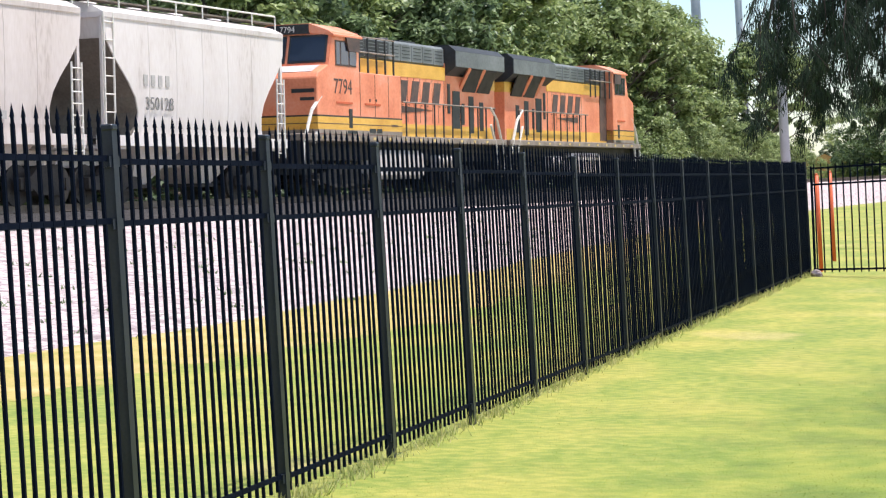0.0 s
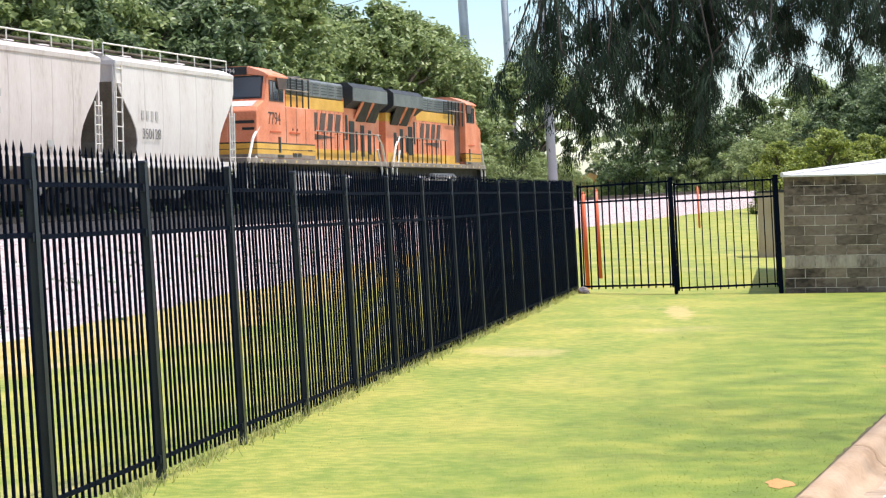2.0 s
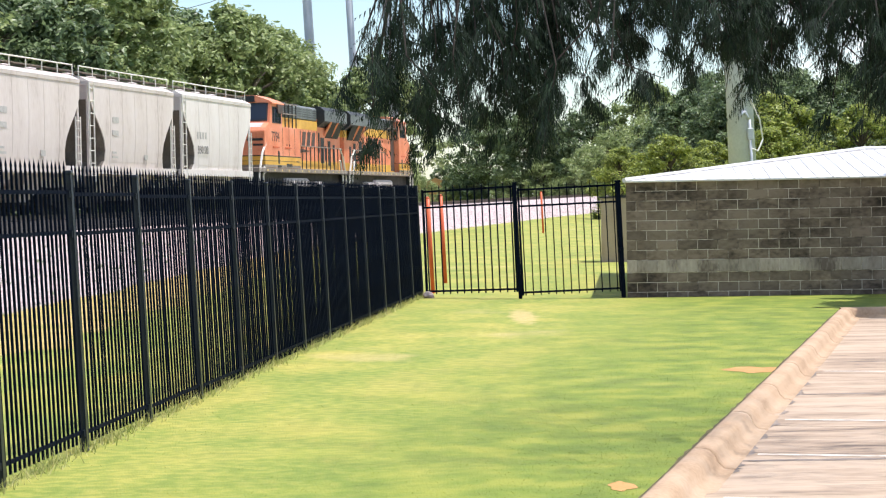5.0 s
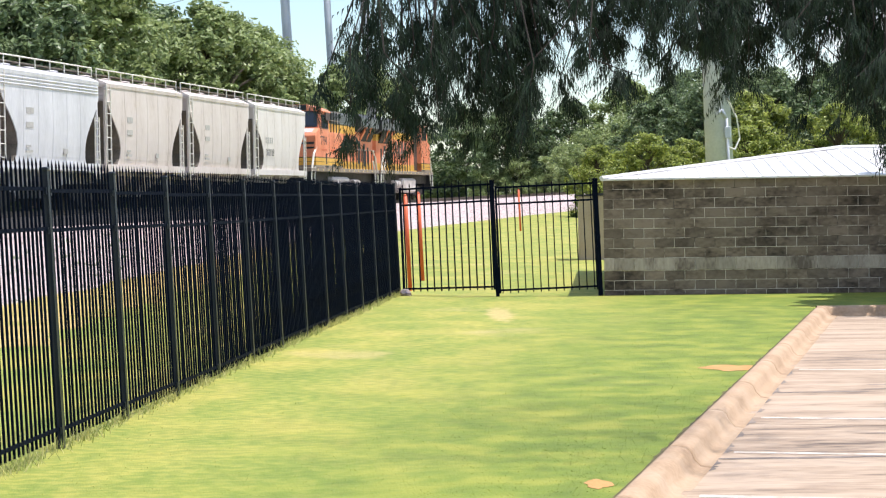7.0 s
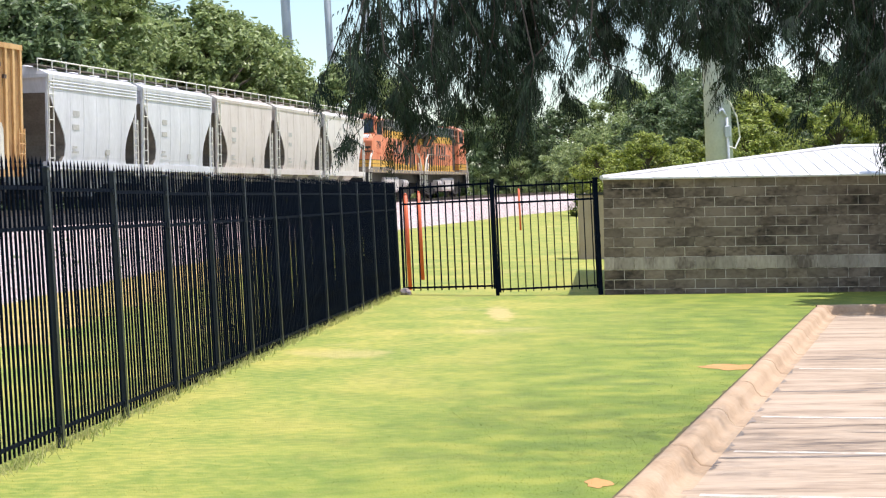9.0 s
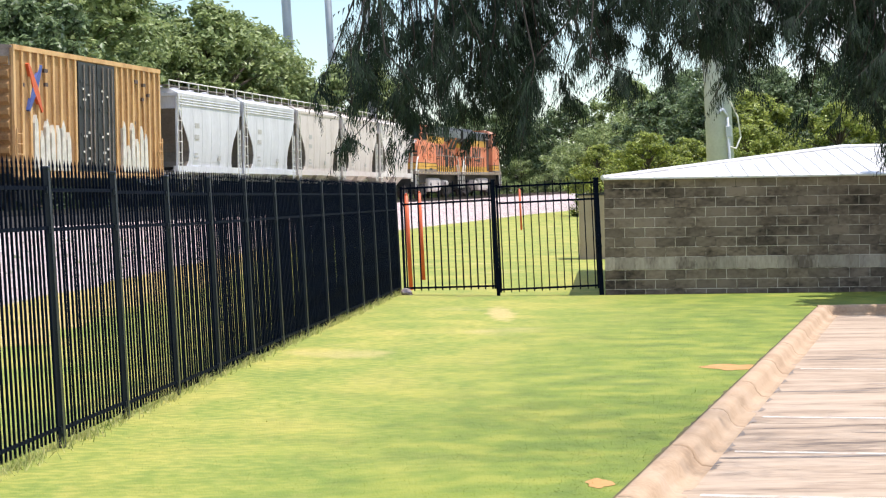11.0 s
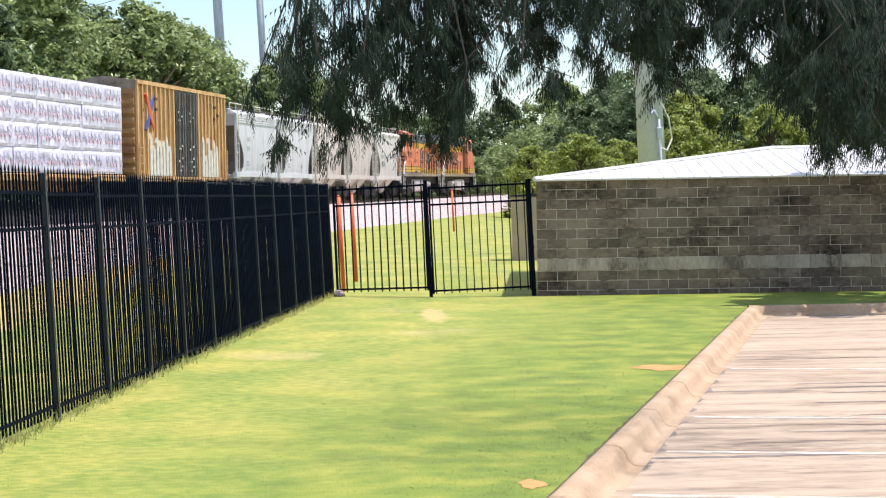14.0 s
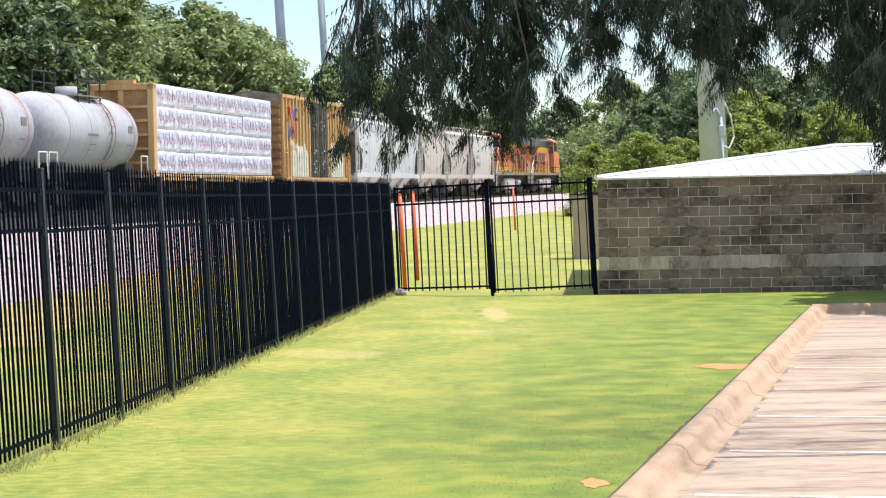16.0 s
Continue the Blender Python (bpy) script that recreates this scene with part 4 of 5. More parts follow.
        if side < 0:
            strips += [(4.9, 6.1, 2.98, 3.04, M_RED_POST), (5.25, 5.31, 3.1, 3.2, M_LETTER), (5.75, 5.81, 3.1, 3.2, M_LETTER), (5.2, 5.7, 2.06, 2.2, M_LOCO_BLACK), (5.8, 6.2, 2.06, 2.2, M_LOCO_BLACK), (7.0, 7.5, 2.3, 2.36, M_LETTER)]
        for x0, x1, z0, z1, mat in strips:
            q = bmesh.new()
            box(q, x0, x1, side * W - 0.022, side * W + 0.022, z0, z1)
            part("panel", q, mat, body if x1 < 4.5 else cabinet)
        # the large brand mark becomes plain slanted bars and a tapering wedge
        lean = -0.3 * side
        for k in range(4):
            q = bmesh.new()
            x = 8.45 + k * 1.0
            prism(q, [(x + u + lean * v, 3.22 + v) for u, v in ((0.0, 0.0), (0.62, 0.0), (0.62, 0.76), (0.0, 0.76))], side * 1.2 - 0.016, side * 1.2 + 0.016)
            part("brand_block", q, M_LETTER, car)
        q = bmesh.new()
        prism(q, [(8.6, 2.82), (8.6, 3.08), (11.4, 2.98), (10.2, 2.9)], side * 1.2 - 0.016, side * 1.2 + 0.016)
        part("brand_wedge", q, M_LETTER, car)
    # nose mark and nose door
    for side in (-1, 1):
        for a, b, z0, z1 in ((-0.45, 0.35, 3.3, 3.42), (-0.45, 0.05, 3.05, 3.15)):
            q = bmesh.new()
            box(q, 1.275, 1.31, side * 1.0 + a, side * 1.0 + b, z0, z1)
            part("nose_mark", q, M_LOCO_BLACK, body, "black bar of a nose emblem")
    q = bmesh.new()
    box(q, 1.27, 1.32, -0.35, 0.35, deck + 0.62, 3.7)
    part("nose_door", bevelled(q, 0.012), M_ORANGE, body)
    # hood
    q = bmesh.new()
    box(q, 4.52, 12.7, -1.2, 1.2, deck, 4.4)
    hood = part("hood", bevelled(q, 0.02), M_ORANGE, car)
    q = bmesh.new()
    box(q, 4.53, 12.7, -1.212, 1.212, 4.1, 4.58)
    part("stripe", q, M_YELLOW, hood, "yellow band along the hood")
    q = bmesh.new()
    box(q, 4.53, 17.6, -1.212, 1.212, deck + 0.02, deck + 0.46)
    part("stripe", q, M_YELLOW, hood)
    q = bmesh.new()
    prism(q, [(4.64, 4.585), (4.64, 5.33), (12.7, 5.33), (12.7, 4.585)], -1.2, 1.2)
    part("hood_top", bevelled(q, 0.08), M_LOCO_GREY, car, "weathered dark grey hood top")
    for k in range(8):
        for side in (-1, 1):
            q = bmesh.new()
            x = 4.7 + k * 0.99
            box(q, x, x + 0.92, side * 1.2 - 0.02, side * 1.2 + 0.02, 4.64, 5.24)
            door = part("hood_door", bevelled(q, 0.012), M_LOCO_GREY if k > 2 else M_LOCO_BLACK, hood)
            for z in (4.76, 4.88, 5.0, 5.12):
                q = bmesh.new()
                box(q, x + 0.12, x + 0.8, side * 1.222 - 0.008, side * 1.222 + 0.008, z, z + 0.03)
                part("louvre", q, M_LOCO_BLACK if k > 2 else M_LOCO_GREY, door)
    # body-side door seams and latches under the mark
    for k in range(9):
        for side in (-1, 1):
            q = bmesh.new()
            x = 8.1 + k * 0.56
            box(q, x, x + 0.018, side * 1.2 - 0.008, side * 1.2 + 0.008, 2.5, 4.08)
            box(q, x + 0.1, x + 0.16, side * 1.2 - 0.022, side * 1.2 + 0.022, 3.1, 3.14)
            part("door_seam", q, M_LETTER, hood)
    for k in range(5):
        for side in (-1, 1):
            q = bmesh.new()
            tube(q, (4.7 + k * 0.7, side * 1.45, 4.0), (4.7 + k * 0.7, side * 1.45, 5.25), 0.035, seg=6)
            part("grab_post", q, M_LOCO_BLACK, car)
    for side in (-1.45, 1.45):
        for z in (4.75, 5.25):
            q = bmesh.new()
            tube(q, (4.5, side, z), (7.6, side, z), 0.03, seg=6)
            part("roof_rail", q, M_SILL, car)
    q = bmesh.new()
    tube(q, (9.6, 0, 5.3), (9.6, 0, 5.55), 0.3, seg=14)
    box(q, 10.2, 11.6, -0.5, 0.5, 5.3, 5.5)
    part("exhaust_stack", q, M_LOCO_BLACK, car)
    # radiator section with wide overhanging wings
    q = bmesh.new()
    box(q, 12.72, 17.75, -1.2, 1.2, deck, 4.75)
    rad = part("radiator_cab", bevelled(q, 0.02), M_ORANGE, car)
    q = bmesh.new()
    box(q, 16.5, 17.76, -1.21, 1.21, 3.9, 4.4)
    part("stripe", q, M_YELLOW, rad)
    q = bmesh.new()
    prof = [(-1.2, 4.3), (-1.6, 4.6), (-1.62, 5.2), (-1.35, 5.42), (1.35, 5.42), (1.62, 5.2), (1.6, 4.6), (1.2, 4.3)]
    a = [q.verts.new((12.75, y, z)) for y, z in prof]
    b = [q.verts.new((17.8, y, z)) for y, z in prof]
    q.faces.new(a)
    q.faces.new(b[::-1])
    for i in range(len(a)):
        q.faces.new((a[i], a[(i + 1) % len(a)], b[(i + 1) % len(a)], b[i]))
    wing = part("radiator_wing", q, M_LOCO_BLACK, rad, "sooty black overhanging radiator housing")
    for side in (-1, 1):
        q = bmesh.new()
        box(q, 12.77, 17.78, side * 1.62 - 0.015, side * 1.62 + 0.015, 4.62, 5.19)
        part("wing_side", q, M_LOCO_GREY, wing, "weathered grey wing side")
        for k in range(2):
            # sloped black grilles between orange struts
            x = 14.35 + k * 1.5
            q = bmesh.new()
            vs = [q.verts.new(v) for v in ((x, side * 1.235, 3.75), (x + 1.25, side * 1.235, 3.75), (x + 1.25, side * 1.56, 4.56), (x, side * 1.56, 4.56))]
            f = q.faces.new(vs)
            ext = bmesh.ops.extrude_face_region(q, geom=[f])
            bmesh.ops.translate(q, verts=[v for v in ext["geom"] if isinstance(v, bmesh.types.BMVert)], vec=(0, -side * 0.05, 0.03))
            part("intake_grille", q, M_UNDER, rad)
            q = bmesh.new()
            tube(q, (x - 0.18, side * 1.2, 3.85), (x - 0.18, side * 1.62, 4.62), 0.085, seg=4)
            part("wing_strut", q, M_ORANGE, rad)
        for x0, x1, z0, z1 in ((12.9, 13.15, 2.9, 4.0), (13.4, 14.1, 2.35, 3.75), (14.3, 14.55, 2.5, 3.3), (15.0, 15.5, 2.2, 3.6), (16.1, 16.5, 2.3, 3.4)):
            q = bmesh.new()
            box(q, x0, x1, side * 1.2 - 0.02, side * 1.2 + 0.02, z0, z1)
            part("hood_door", q, M_LOCO_BLACK, rad, "dark louvred door")
    # walkway handrails
    for side in (-1.5, 1.5):
        q = bmesh.new()
        tube(q, (8.1, side, deck + 1.2), (L - 1.2, side, deck + 1.2), 0.028, seg=6)
        part("handrail", q, M_SILL, car)
        for k in range(11):
            x = 8.4 + (L - 1.3 - 8.4) * k / 10
            q = bmesh.new()
            tube(q, (x, side, deck - 0.1), (x, side, deck + 1.2), 0.03, seg=6)
            part("stanchion", q, M_LOCO_BLACK, car)
        for x, way in ((0.9, -1), (L - 0.9, 1)):
            q = bmesh.new()
            bent(q, [(x + way * 0.6, side, 0.75), (x + way * 0.55, side, 1.6), (x - way * 0.1, side, deck + 0.75), (x - way * 0.75, side, deck + 1.2)], 0.06)
            bent(q, [(x - way * 0.15, side, 0.75), (x - way * 0.15, side, 1.6), (x - way * 0.75, side, deck + 0.55)], 0.055)
            part("end_handrail", q, M_RAIL_WHITE, car, "white end step handrail")
            q = bmesh.new()
            for j in range(4):
                box(q, x - 0.35 + (way * 0.06 * j), x + 0.35 + (way * 0.06 * j), side - 0.2, side + 0.1, 0.5 + j * 0.4, 0.55 + j * 0.4)
            part("steps", q, M_UNDER, car)
    for x in (0.35, L - 0.25):
        q = bmesh.new()
        box(q, x - 0.12, x + 0.12, -1.5, 1.5, 0.7, deck - 0.05)
        part("pilot", q, M_LOCO_BLACK, car)
    # fuel tank, bogies
    q = bmesh.new()
    prism(q, [(6.0, 0.5), (6.0, 1.5), (10.2, 1.5), (10.2, 0.5)], -1.42, 1.42)
    part("fuel_tank", bevelled(q, 0.14), M_TANK_GREY, car, "dusty pale fuel tank")
    for side in (-1.25, 1.25):
        for k in range(3):
            q = bmesh.new()
            tube(q, (11.4 + k * 0.55, side, 1.1), (11.8 + k * 0.55, side, 1.1), 0.26, seg=12)
            part("air_reservoir", q, M_TANK_GREY, car)
    for x in (3.9, L - 3.8):
        bogie(car, x, (-1.7, 0, 1.7), flip)
    coupler(car, 0.2, -1)
    coupler(car, L - 0.1, 1)


def ribs_along(car, parent, mat, x0, x1, n, y, z0, z1, w=0.05, d=0.06, name="rib"):
    for k in range(n):
        x = x0 + (x1 - x0) * k / (n - 1)
        q = bmesh.new()
        box(q, x - w, x + w, y - d, y + d, z0, z1)
        part(name, q, mat, parent)


def boxcar(s_front):
    L = 16.0
    car = thing("boxcar", train_pose(s_front - L), "faded yellow ribbed boxcar with black doors and spray-painted marks", "rail car")
    MOVERS.append((car, s_front - L, False))
    ytop = 5.82
    q = bmesh.new()
    # the body sheet is a darker brown than the ribs on it
    box(q, 0.2, L - 0.2, -1.5, 1.5, 1.35, ytop)
    body = part("body", bevelled(q, 0.02), M_BOXCAR_END, car)
    for side in (-1.53, 1.53):
        ribs_along(car, body, M_BOXCAR, 0.3, 6.1, 9, side, 1.4, ytop - 0.15, 0.09, 0.05)
        ribs_along(car, body, M_BOXCAR, 10.5, L - 0.3, 9, side, 1.4, ytop - 0.15, 0.09, 0.05)
        q = bmesh.new()
        box(q, 0.2, L - 0.2, side - 0.07, side + 0.07, ytop - 0.16, ytop + 0.02)
        part("roof_rail", q, M_BOXCAR, body)
        q = bmesh.new()
        box(q, 0.2, L - 0.2, side - 0.07, side + 0.07, 1.2, 1.42)
        part("side_sill", q, M_BOXCAR, body)
        for x0 in (6.35, 8.35):
            q = bmesh.new()
            box(q, x0, x0 + 1.9, side - 0.05, side + 0.05, 1.45, ytop - 0.2)
            door = part("door", q, M_LOCO_BLACK, body, "black sliding plug door")
            for k in range(4):
                q = bmesh.new()
                box(q, x0 + 0.15, x0 + 1.75, side - 0.075, side + 0.075, 1.8 + k * 1.0, 1.92 + k * 1.0)
                part("door_rib", q, M_LOCO_BLACK, door)
            q = bmesh.new()
            for y in (0.5, 1.1, 1.5):
                tube(q, (x0 + y, side * 1.06, 1.5), (x0 + y, side * 1.06, ytop - 0.3), 0.03, seg=6)
            part("lock_rod", q, M_SILL, door)
            for k in range(9):
                q = bmesh.new()
                x = x0 + 0.3 + (k % 2) * 0.5 + 0.15 * random.random()
                z = (4.55, 4.35, 4.15, 2.9, 2.75, 2.3, 2.15, 1.9, 1.7)[k]
                box(q, x, x + 0.15 + 0.2 * random.random(), side * 1.052 - 0.01, side * 1.052 + 0.01, z, z + 0.08)
                part("stencil", q, M_RAIL_WHITE, door, "small white stencil bar")
        # spray-painted shapes: pale drips low on the side, a red and blue star shape above
        for x0, n in ((1.9, 7), (11.0, 6)):
            for k in range(n):
                q = bmesh.new()
                x = x0 + k * 0.52
                h = 2.4 + 1.1 * abs(math.sin(k * 1.7 + x0))
                prism(q, [(x, 1.45), (x + 0.42, 1.45), (x + 0.36, h - 0.25), (x + 0.2, h), (x + 0.05, h - 0.3)], side * 1.0 - 0.088, side * 1.0 + 0.088)
                part("graffiti", q, M_GRAFFITI, body, "pale spray-painted drips")
        for a, mat in ((62, M_BLUE), (118, M_RED_POST)):
            q = bmesh.new()
            c, sn = math.cos(radians(a)), math.sin(radians(a))
            pts = [(2.1 + 1.3 * (c * u - sn * v), 4.4 + 0.95 * (sn * u + c * v)) for u, v in ((-1, -0.05), (0, -0.17), (1, -0.05), (1, 0.05), (0, 0.17), (-1, 0.05))]
            prism(q, pts, side * 1.0 - 0.084 - 0.002 * a / 60, side * 1.0 + 0.084 + 0.002 * a / 60)
            part("graffiti", q, mat, body, "red and blue spray-painted star")
        for x, z, w in ((3.0, 5.0, 0.5), (3.1, 4.5, 0.35), (12.6, 5.1, 0.6), (13.6, 5.0, 0.5), (13.5, 4.4, 0.3), (12.5, 3.4, 0.2), (1.0, 4.4, 0.25), (14.2, 4.6, 0.3)):
            q = bmesh.new()
            box(q, x, x + w * 0.7, side - 0.055, side + 0.055, z, z + 0.14)
            part("stencil", q, M_LETTER, body, "dark stencilled bar")
    # corrugated end facing along the train
    for k in range(9):
        q = bmesh.new()
        z = 1.6 + k * 0.45
        prism(q, [(0.06, z), (0.2, z - 0.12), (0.2, z + 0.28), (0.06, z + 0.16)], -1.42, 1.42)
        part("end_corrugation", q, M_BOXCAR_END, body, "rust-brown corrugated end")
    q = bmesh.new()
    prof = [(-1.55, ytop - 0.02), (0, ytop + 0.22), (1.55, ytop - 0.02)]
    a = [q.verts.new((0.1, y, z)) for y, z in prof] + [q.verts.new((0.1, 1.55, ytop - 0.1)), q.verts.new((0.1, -1.55, ytop - 0.1))]
    b = [q.verts.new((L - 0.1, v.co.y, v.co.z)) for v in a]
    q.faces.new(a)
    q.faces.new(b[::-1])
    for i in range(5):
        q.faces.new((a[i], a[(i + 1) % 5], b[(i + 1) % 5], b[i]))
    part("roof", q, M_SILL, car, "weathered grey metal roof")
    q = bmesh.new()
    box(q, 0.14, 0.2, -1.45, 1.45, ytop - 0.7, ytop - 0.1)
    part("end_gable", q, M_SILL, body)
    ladder(car, 0.25, 0.75, -1.64, 1.1, 2.9, M_BOXCAR, 5)
    ladder(car, L - 0.75, L - 0.25, -1.64, 1.1, 2.9, M_BOXCAR, 5)
    q = bmesh.new()
    box(q, 0, L, -0.25, 0.25, 0.9, 1.35)
    part("underframe", q, M_UNDER, car)
    for x in (2.2, L - 2.2):
        bogie(car, x, (-0.9, 0.9))
    coupler(car, 0.1, -1)
    coupler(car, L - 0.1, 1)


def lumber_car(s_front):
    L = 19.3
    car = thing("lumber_car", train_pose(s_front - L), "yellow bulkhead flat car loaded with white-wrapped lumber packs", "rail car")
    MOVERS.append((car, s_front - L, False))
    q = bmesh.new()
    box(q, 0, L, -1.5, 1.5, 1.15, 1.45)
    box(q, 0, L, -0.35, 0.35, 0.75, 1.15)
    part("deck", bevelled(q, 0.03), M_BOXCAR, car)
    for x, top in ((0.1, 5.36),):
        frame_ = bmesh.new()
        for y in (-1.48, 1.2):
            box(frame_, x, x + 0.4, y, y + 0.28, 1.45, top - 0.03)
        box(frame_, x, x + 0.4, -1.48, 1.48, top - 0.28, top)
        box(frame_, x + 0.02, x + 0.38, -0.12, 0.12, 1.45, top - 0.28)
        bulk = part("bulkhead", bevelled(frame_, 0.02), M_BOXCAR, car, "yellow steel bulkhead frame")
        q = bmesh.new()
        box(q, x + 0.15, x + 0.25, -1.2, 1.2, 1.45, top - 0.28)
        part("bulkhead_sheet", q, M_BOXCAR_END, bulk)
        for k in range(5):
            q = bmesh.new()
            z = 1.9 + k * 0.6
            box(q, x + 0.03, x + 0.37, -1.2, 1.2, z, z + 0.12)
            part("stiffener", q, M_BOXCAR, bulk)
        q = bmesh.new()
        prism(q, [(x, top), (x + 0.4, top), (x + 0.4, top + 0.16), (x, top + 0.16)], -0.6, 0.6)
        part("top_plate", q, M_BOXCAR, bulk)
    # wrapped packs: rows along the car, four tiers
    n = 7
    span = (L - 0.8) / n
    for tier in range(4):
        for side in (-1, 1):
            for k in range(n):
                q = bmesh.new()
                x0, x1 = 0.6 + span * k + 0.008, 0.6 + span * (k + 1) - 0.008
                z0 = 1.5 + tier * 0.965
                y0, y1 = (0.03, 1.42) if side > 0 else (-1.42, -0.03)
                jut = random.uniform(-0.04, 0.04)
                nx, nz = 8, 4
                box(q, x0, x1, y0 + 0.03, y1 - 0.03, z0, z0 + 0.955)
                # wrinkled outer sheet
                grid = []
                for i in range(nx * 2 + 1):
                    col = []
                    for j in range(nz * 2 + 1):
                        x = x0 + (x1 - x0) * i / (nx * 2)
                        z = z0 + 0.955 * j / (nz * 2)
                        edge = 0 if j in (0, nz * 2) or i in (0, nx * 2) else 1
                        y = side * (1.43 + jut * 0.5 + 0.035 * edge * (1 + noise.noise(Vector((x * 2.3, z * 3.7, tier * 5 + side)))))
                        col.append(q.verts.new((x, y, z)))
                    grid.append(col)
                for i in range(nx * 2):
                    for j in range(nz * 2):
                        q.faces.new((grid[i][j], grid[i + 1][j], grid[i + 1][j + 1], grid[i][j + 1]))
                pack = part("wrapped_pack", q, M_WRAP, car, "white plastic-wrapped lumber pack")
                # unreadable printed marks in a row: dark bars and red spots
                for mat, dz, w, h, step in ((M_PRINT_DARK, 0.46, 0.12, 0.3, 0), (M_PRINT_RED, 0.4, 0.2, 0.1, 0.14)):
                    q = bmesh.new()
                    for i in range(5):
                        x = x0 + 0.15 + (i + random.uniform(-0.25, 0.25)) * (x1 - x0 - 0.3) / 5 + step
                        y = side * (1.5 + jut * 0.5)
                        if mat is M_PRINT_RED:
                            tube(q, (x + 0.1, y - 0.012, z0 + dz), (x + 0.1, y + 0.012, z0 + dz), 0.085, seg=10)
                        else:
                            prism(q, [(x, z0 + dz), (x + 0.05, z0 + dz), (x + 0.02, z0 + dz + h), (x - 0.03, z0 + dz + h)], y - 0.012, y + 0.012)
                            prism(q, [(x + 0.05, z0 + dz + 0.13), (x + 0.3, z0 + dz + 0.05), (x + 0.3, z0 + dz + 0.1), (x + 0.05, z0 + dz + 0.19)], y - 0.012, y + 0.012)
                            prism(q, [(x + 0.28, z0 + dz - 0.12), (x + 0.32, z0 + dz - 0.12), (x + 0.33, z0 + dz + 0.08), (x + 0.28, z0 + dz + 0.08)], y - 0.012, y + 0.012)
                    tagged(part("printed_mark", q, mat, pack), kind="stuff")
    for x in (2.0, L - 2.0):
        bogie(car, x, (-0.9, 0.9))
    coupler(car, 0, -1)
    coupler(car, L, 1)


def tank_car(s_front):
    L = 10.6
    car = thing("tank_car", train_pose(s_front - L), "grey cylindrical tank car with rust-stained top and walkway", "rail car", "tank cars")
    MOVERS.append((car, s_front - L, False))
    r, zc = 1.52, 3.05
    q = bmesh.new()
    prof = [(0.35, 0.0), (0.38, 0.55), (0.5, 1.0), (0.75, 1.3), (1.15, 1.48), (1.6, 1.52)]
    ring_list = prof + [(L - x, rr) for x, rr in prof[::-1]]
    rings = []
    seg = 40
    for x, rr in ring_list:
        rings.append([q.verts.new((x, max(rr, 0.01) * math.cos(2 * math.pi * i / seg), zc + max(rr, 0.01) * math.sin(2 * math.pi * i / seg))) for i in range(seg)])
    for a, b in zip(rings, rings[1:]):
        for i in range(seg):
            q.faces.new((a[i], a[(i + 1) % seg], b[(i + 1) % seg], b[i])).smooth = True
    part("tank", q, M_TANK, car, "pale grey tank shell with rust streaks")
    for x in (1.7, 4.0, L / 2 + 1.4, L - 1.7):
        q = bmesh.new()
        for i in range(seg):
            a0, a1 = 2 * math.pi * i / seg, 2 * math.pi * (i + 1) / seg
            tube(q, (x, (r + 0.005) * math.cos(a0), zc + (r + 0.005) * math.sin(a0)), (x, (r + 0.005) * math.cos(a1), zc + (r + 0.005) * math.sin(a1)), 0.014, seg=4, caps=False)
        part("weld_band", q, M_TANK, car)
    q = bmesh.new()
    tube(q, (L / 2, 0, zc + r - 0.1), (L / 2, 0, zc + r + 0.35), 0.45, seg=18)
    part("dome", q, M_TANK, car)
    for y in (-0.95, 0.95):
        q = bmesh.new()
        for x in (L / 2 - 1.2, L / 2, L / 2 + 1.2):
            tube(q, (x, y, zc + 1.15), (x, y, zc + r + 1.0), 0.035, seg=6)
        for z in (0.55, 1.0):
            tube(q, (L / 2 - 1.2, y, zc + r + z), (L / 2 + 1.2, y, zc + r + z), 0.028, seg=6)
        part("top_railing", q, M_LOCO_BLACK, car, "dark railing beside the manway")
    q = bmesh.new()
    box(q, L / 2 - 1.3, L / 2 + 1.3, -1.0, -0.5, zc + r - 0.08, zc + r - 0.03)
    box(q, L / 2 - 1.3, L / 2 + 1.3, 0.5, 1.0, zc + r - 0.08, zc + r - 0.03)
    part("walkway", q, M_SILL, car)
    for side in (-1, 1):
        q = bmesh.new()
        for dx in (-0.22, 0.22):
            pts = [(L / 2 + 0.9 + dx, side * (r + 0.1) * math.cos(radians(a)), zc + (r + 0.1) * math.sin(radians(a))) for a in range(-40, 70, 12)]
            bent(q, pts, 0.022, 5)
        for a in range(-40, 60, 10):
            y, z = side * (r + 0.1) * math.cos(radians(a)), zc + (r + 0.1) * math.sin(radians(a))
            tube(q, (L / 2 + 0.68, y, z), (L / 2 + 1.12, y, z), 0.018, seg=5)
        part("side_ladder", q, M_SILL, car)
    for side in (-1, 1):
        x = 4.2
        for w, z in ((1.1, 2.9), (0.8, 2.55), (0.9, 2.35), (0.6, 2.15)):
            y = side * math.sqrt(r * r - (z - zc) ** 2)
            q = bmesh.new()
            box(q, x - w / 2, x + w / 2, y - 0.012, y + 0.012, z, z + 0.1)
            part("stencil", q, M_LETTER_GREY, car, "faded stencilled bar")
        for z in (3.1, 2.6):
            y = side * math.sqrt(r * r - (z - zc) ** 2)
            q = bmesh.new()
            box(q, L - 2.4, L - 1.9, y - 0.012, y + 0.012, z, z + 0.3)
            part("stencil", q, M_LETTER_GREY, car, "faded stencilled bar")
    for x in (1.5, L - 1.5):
        q = bmesh.new()
        box(q, x - 0.5, x + 0.5, -1.2, 1.2, 1.1, 1.85)
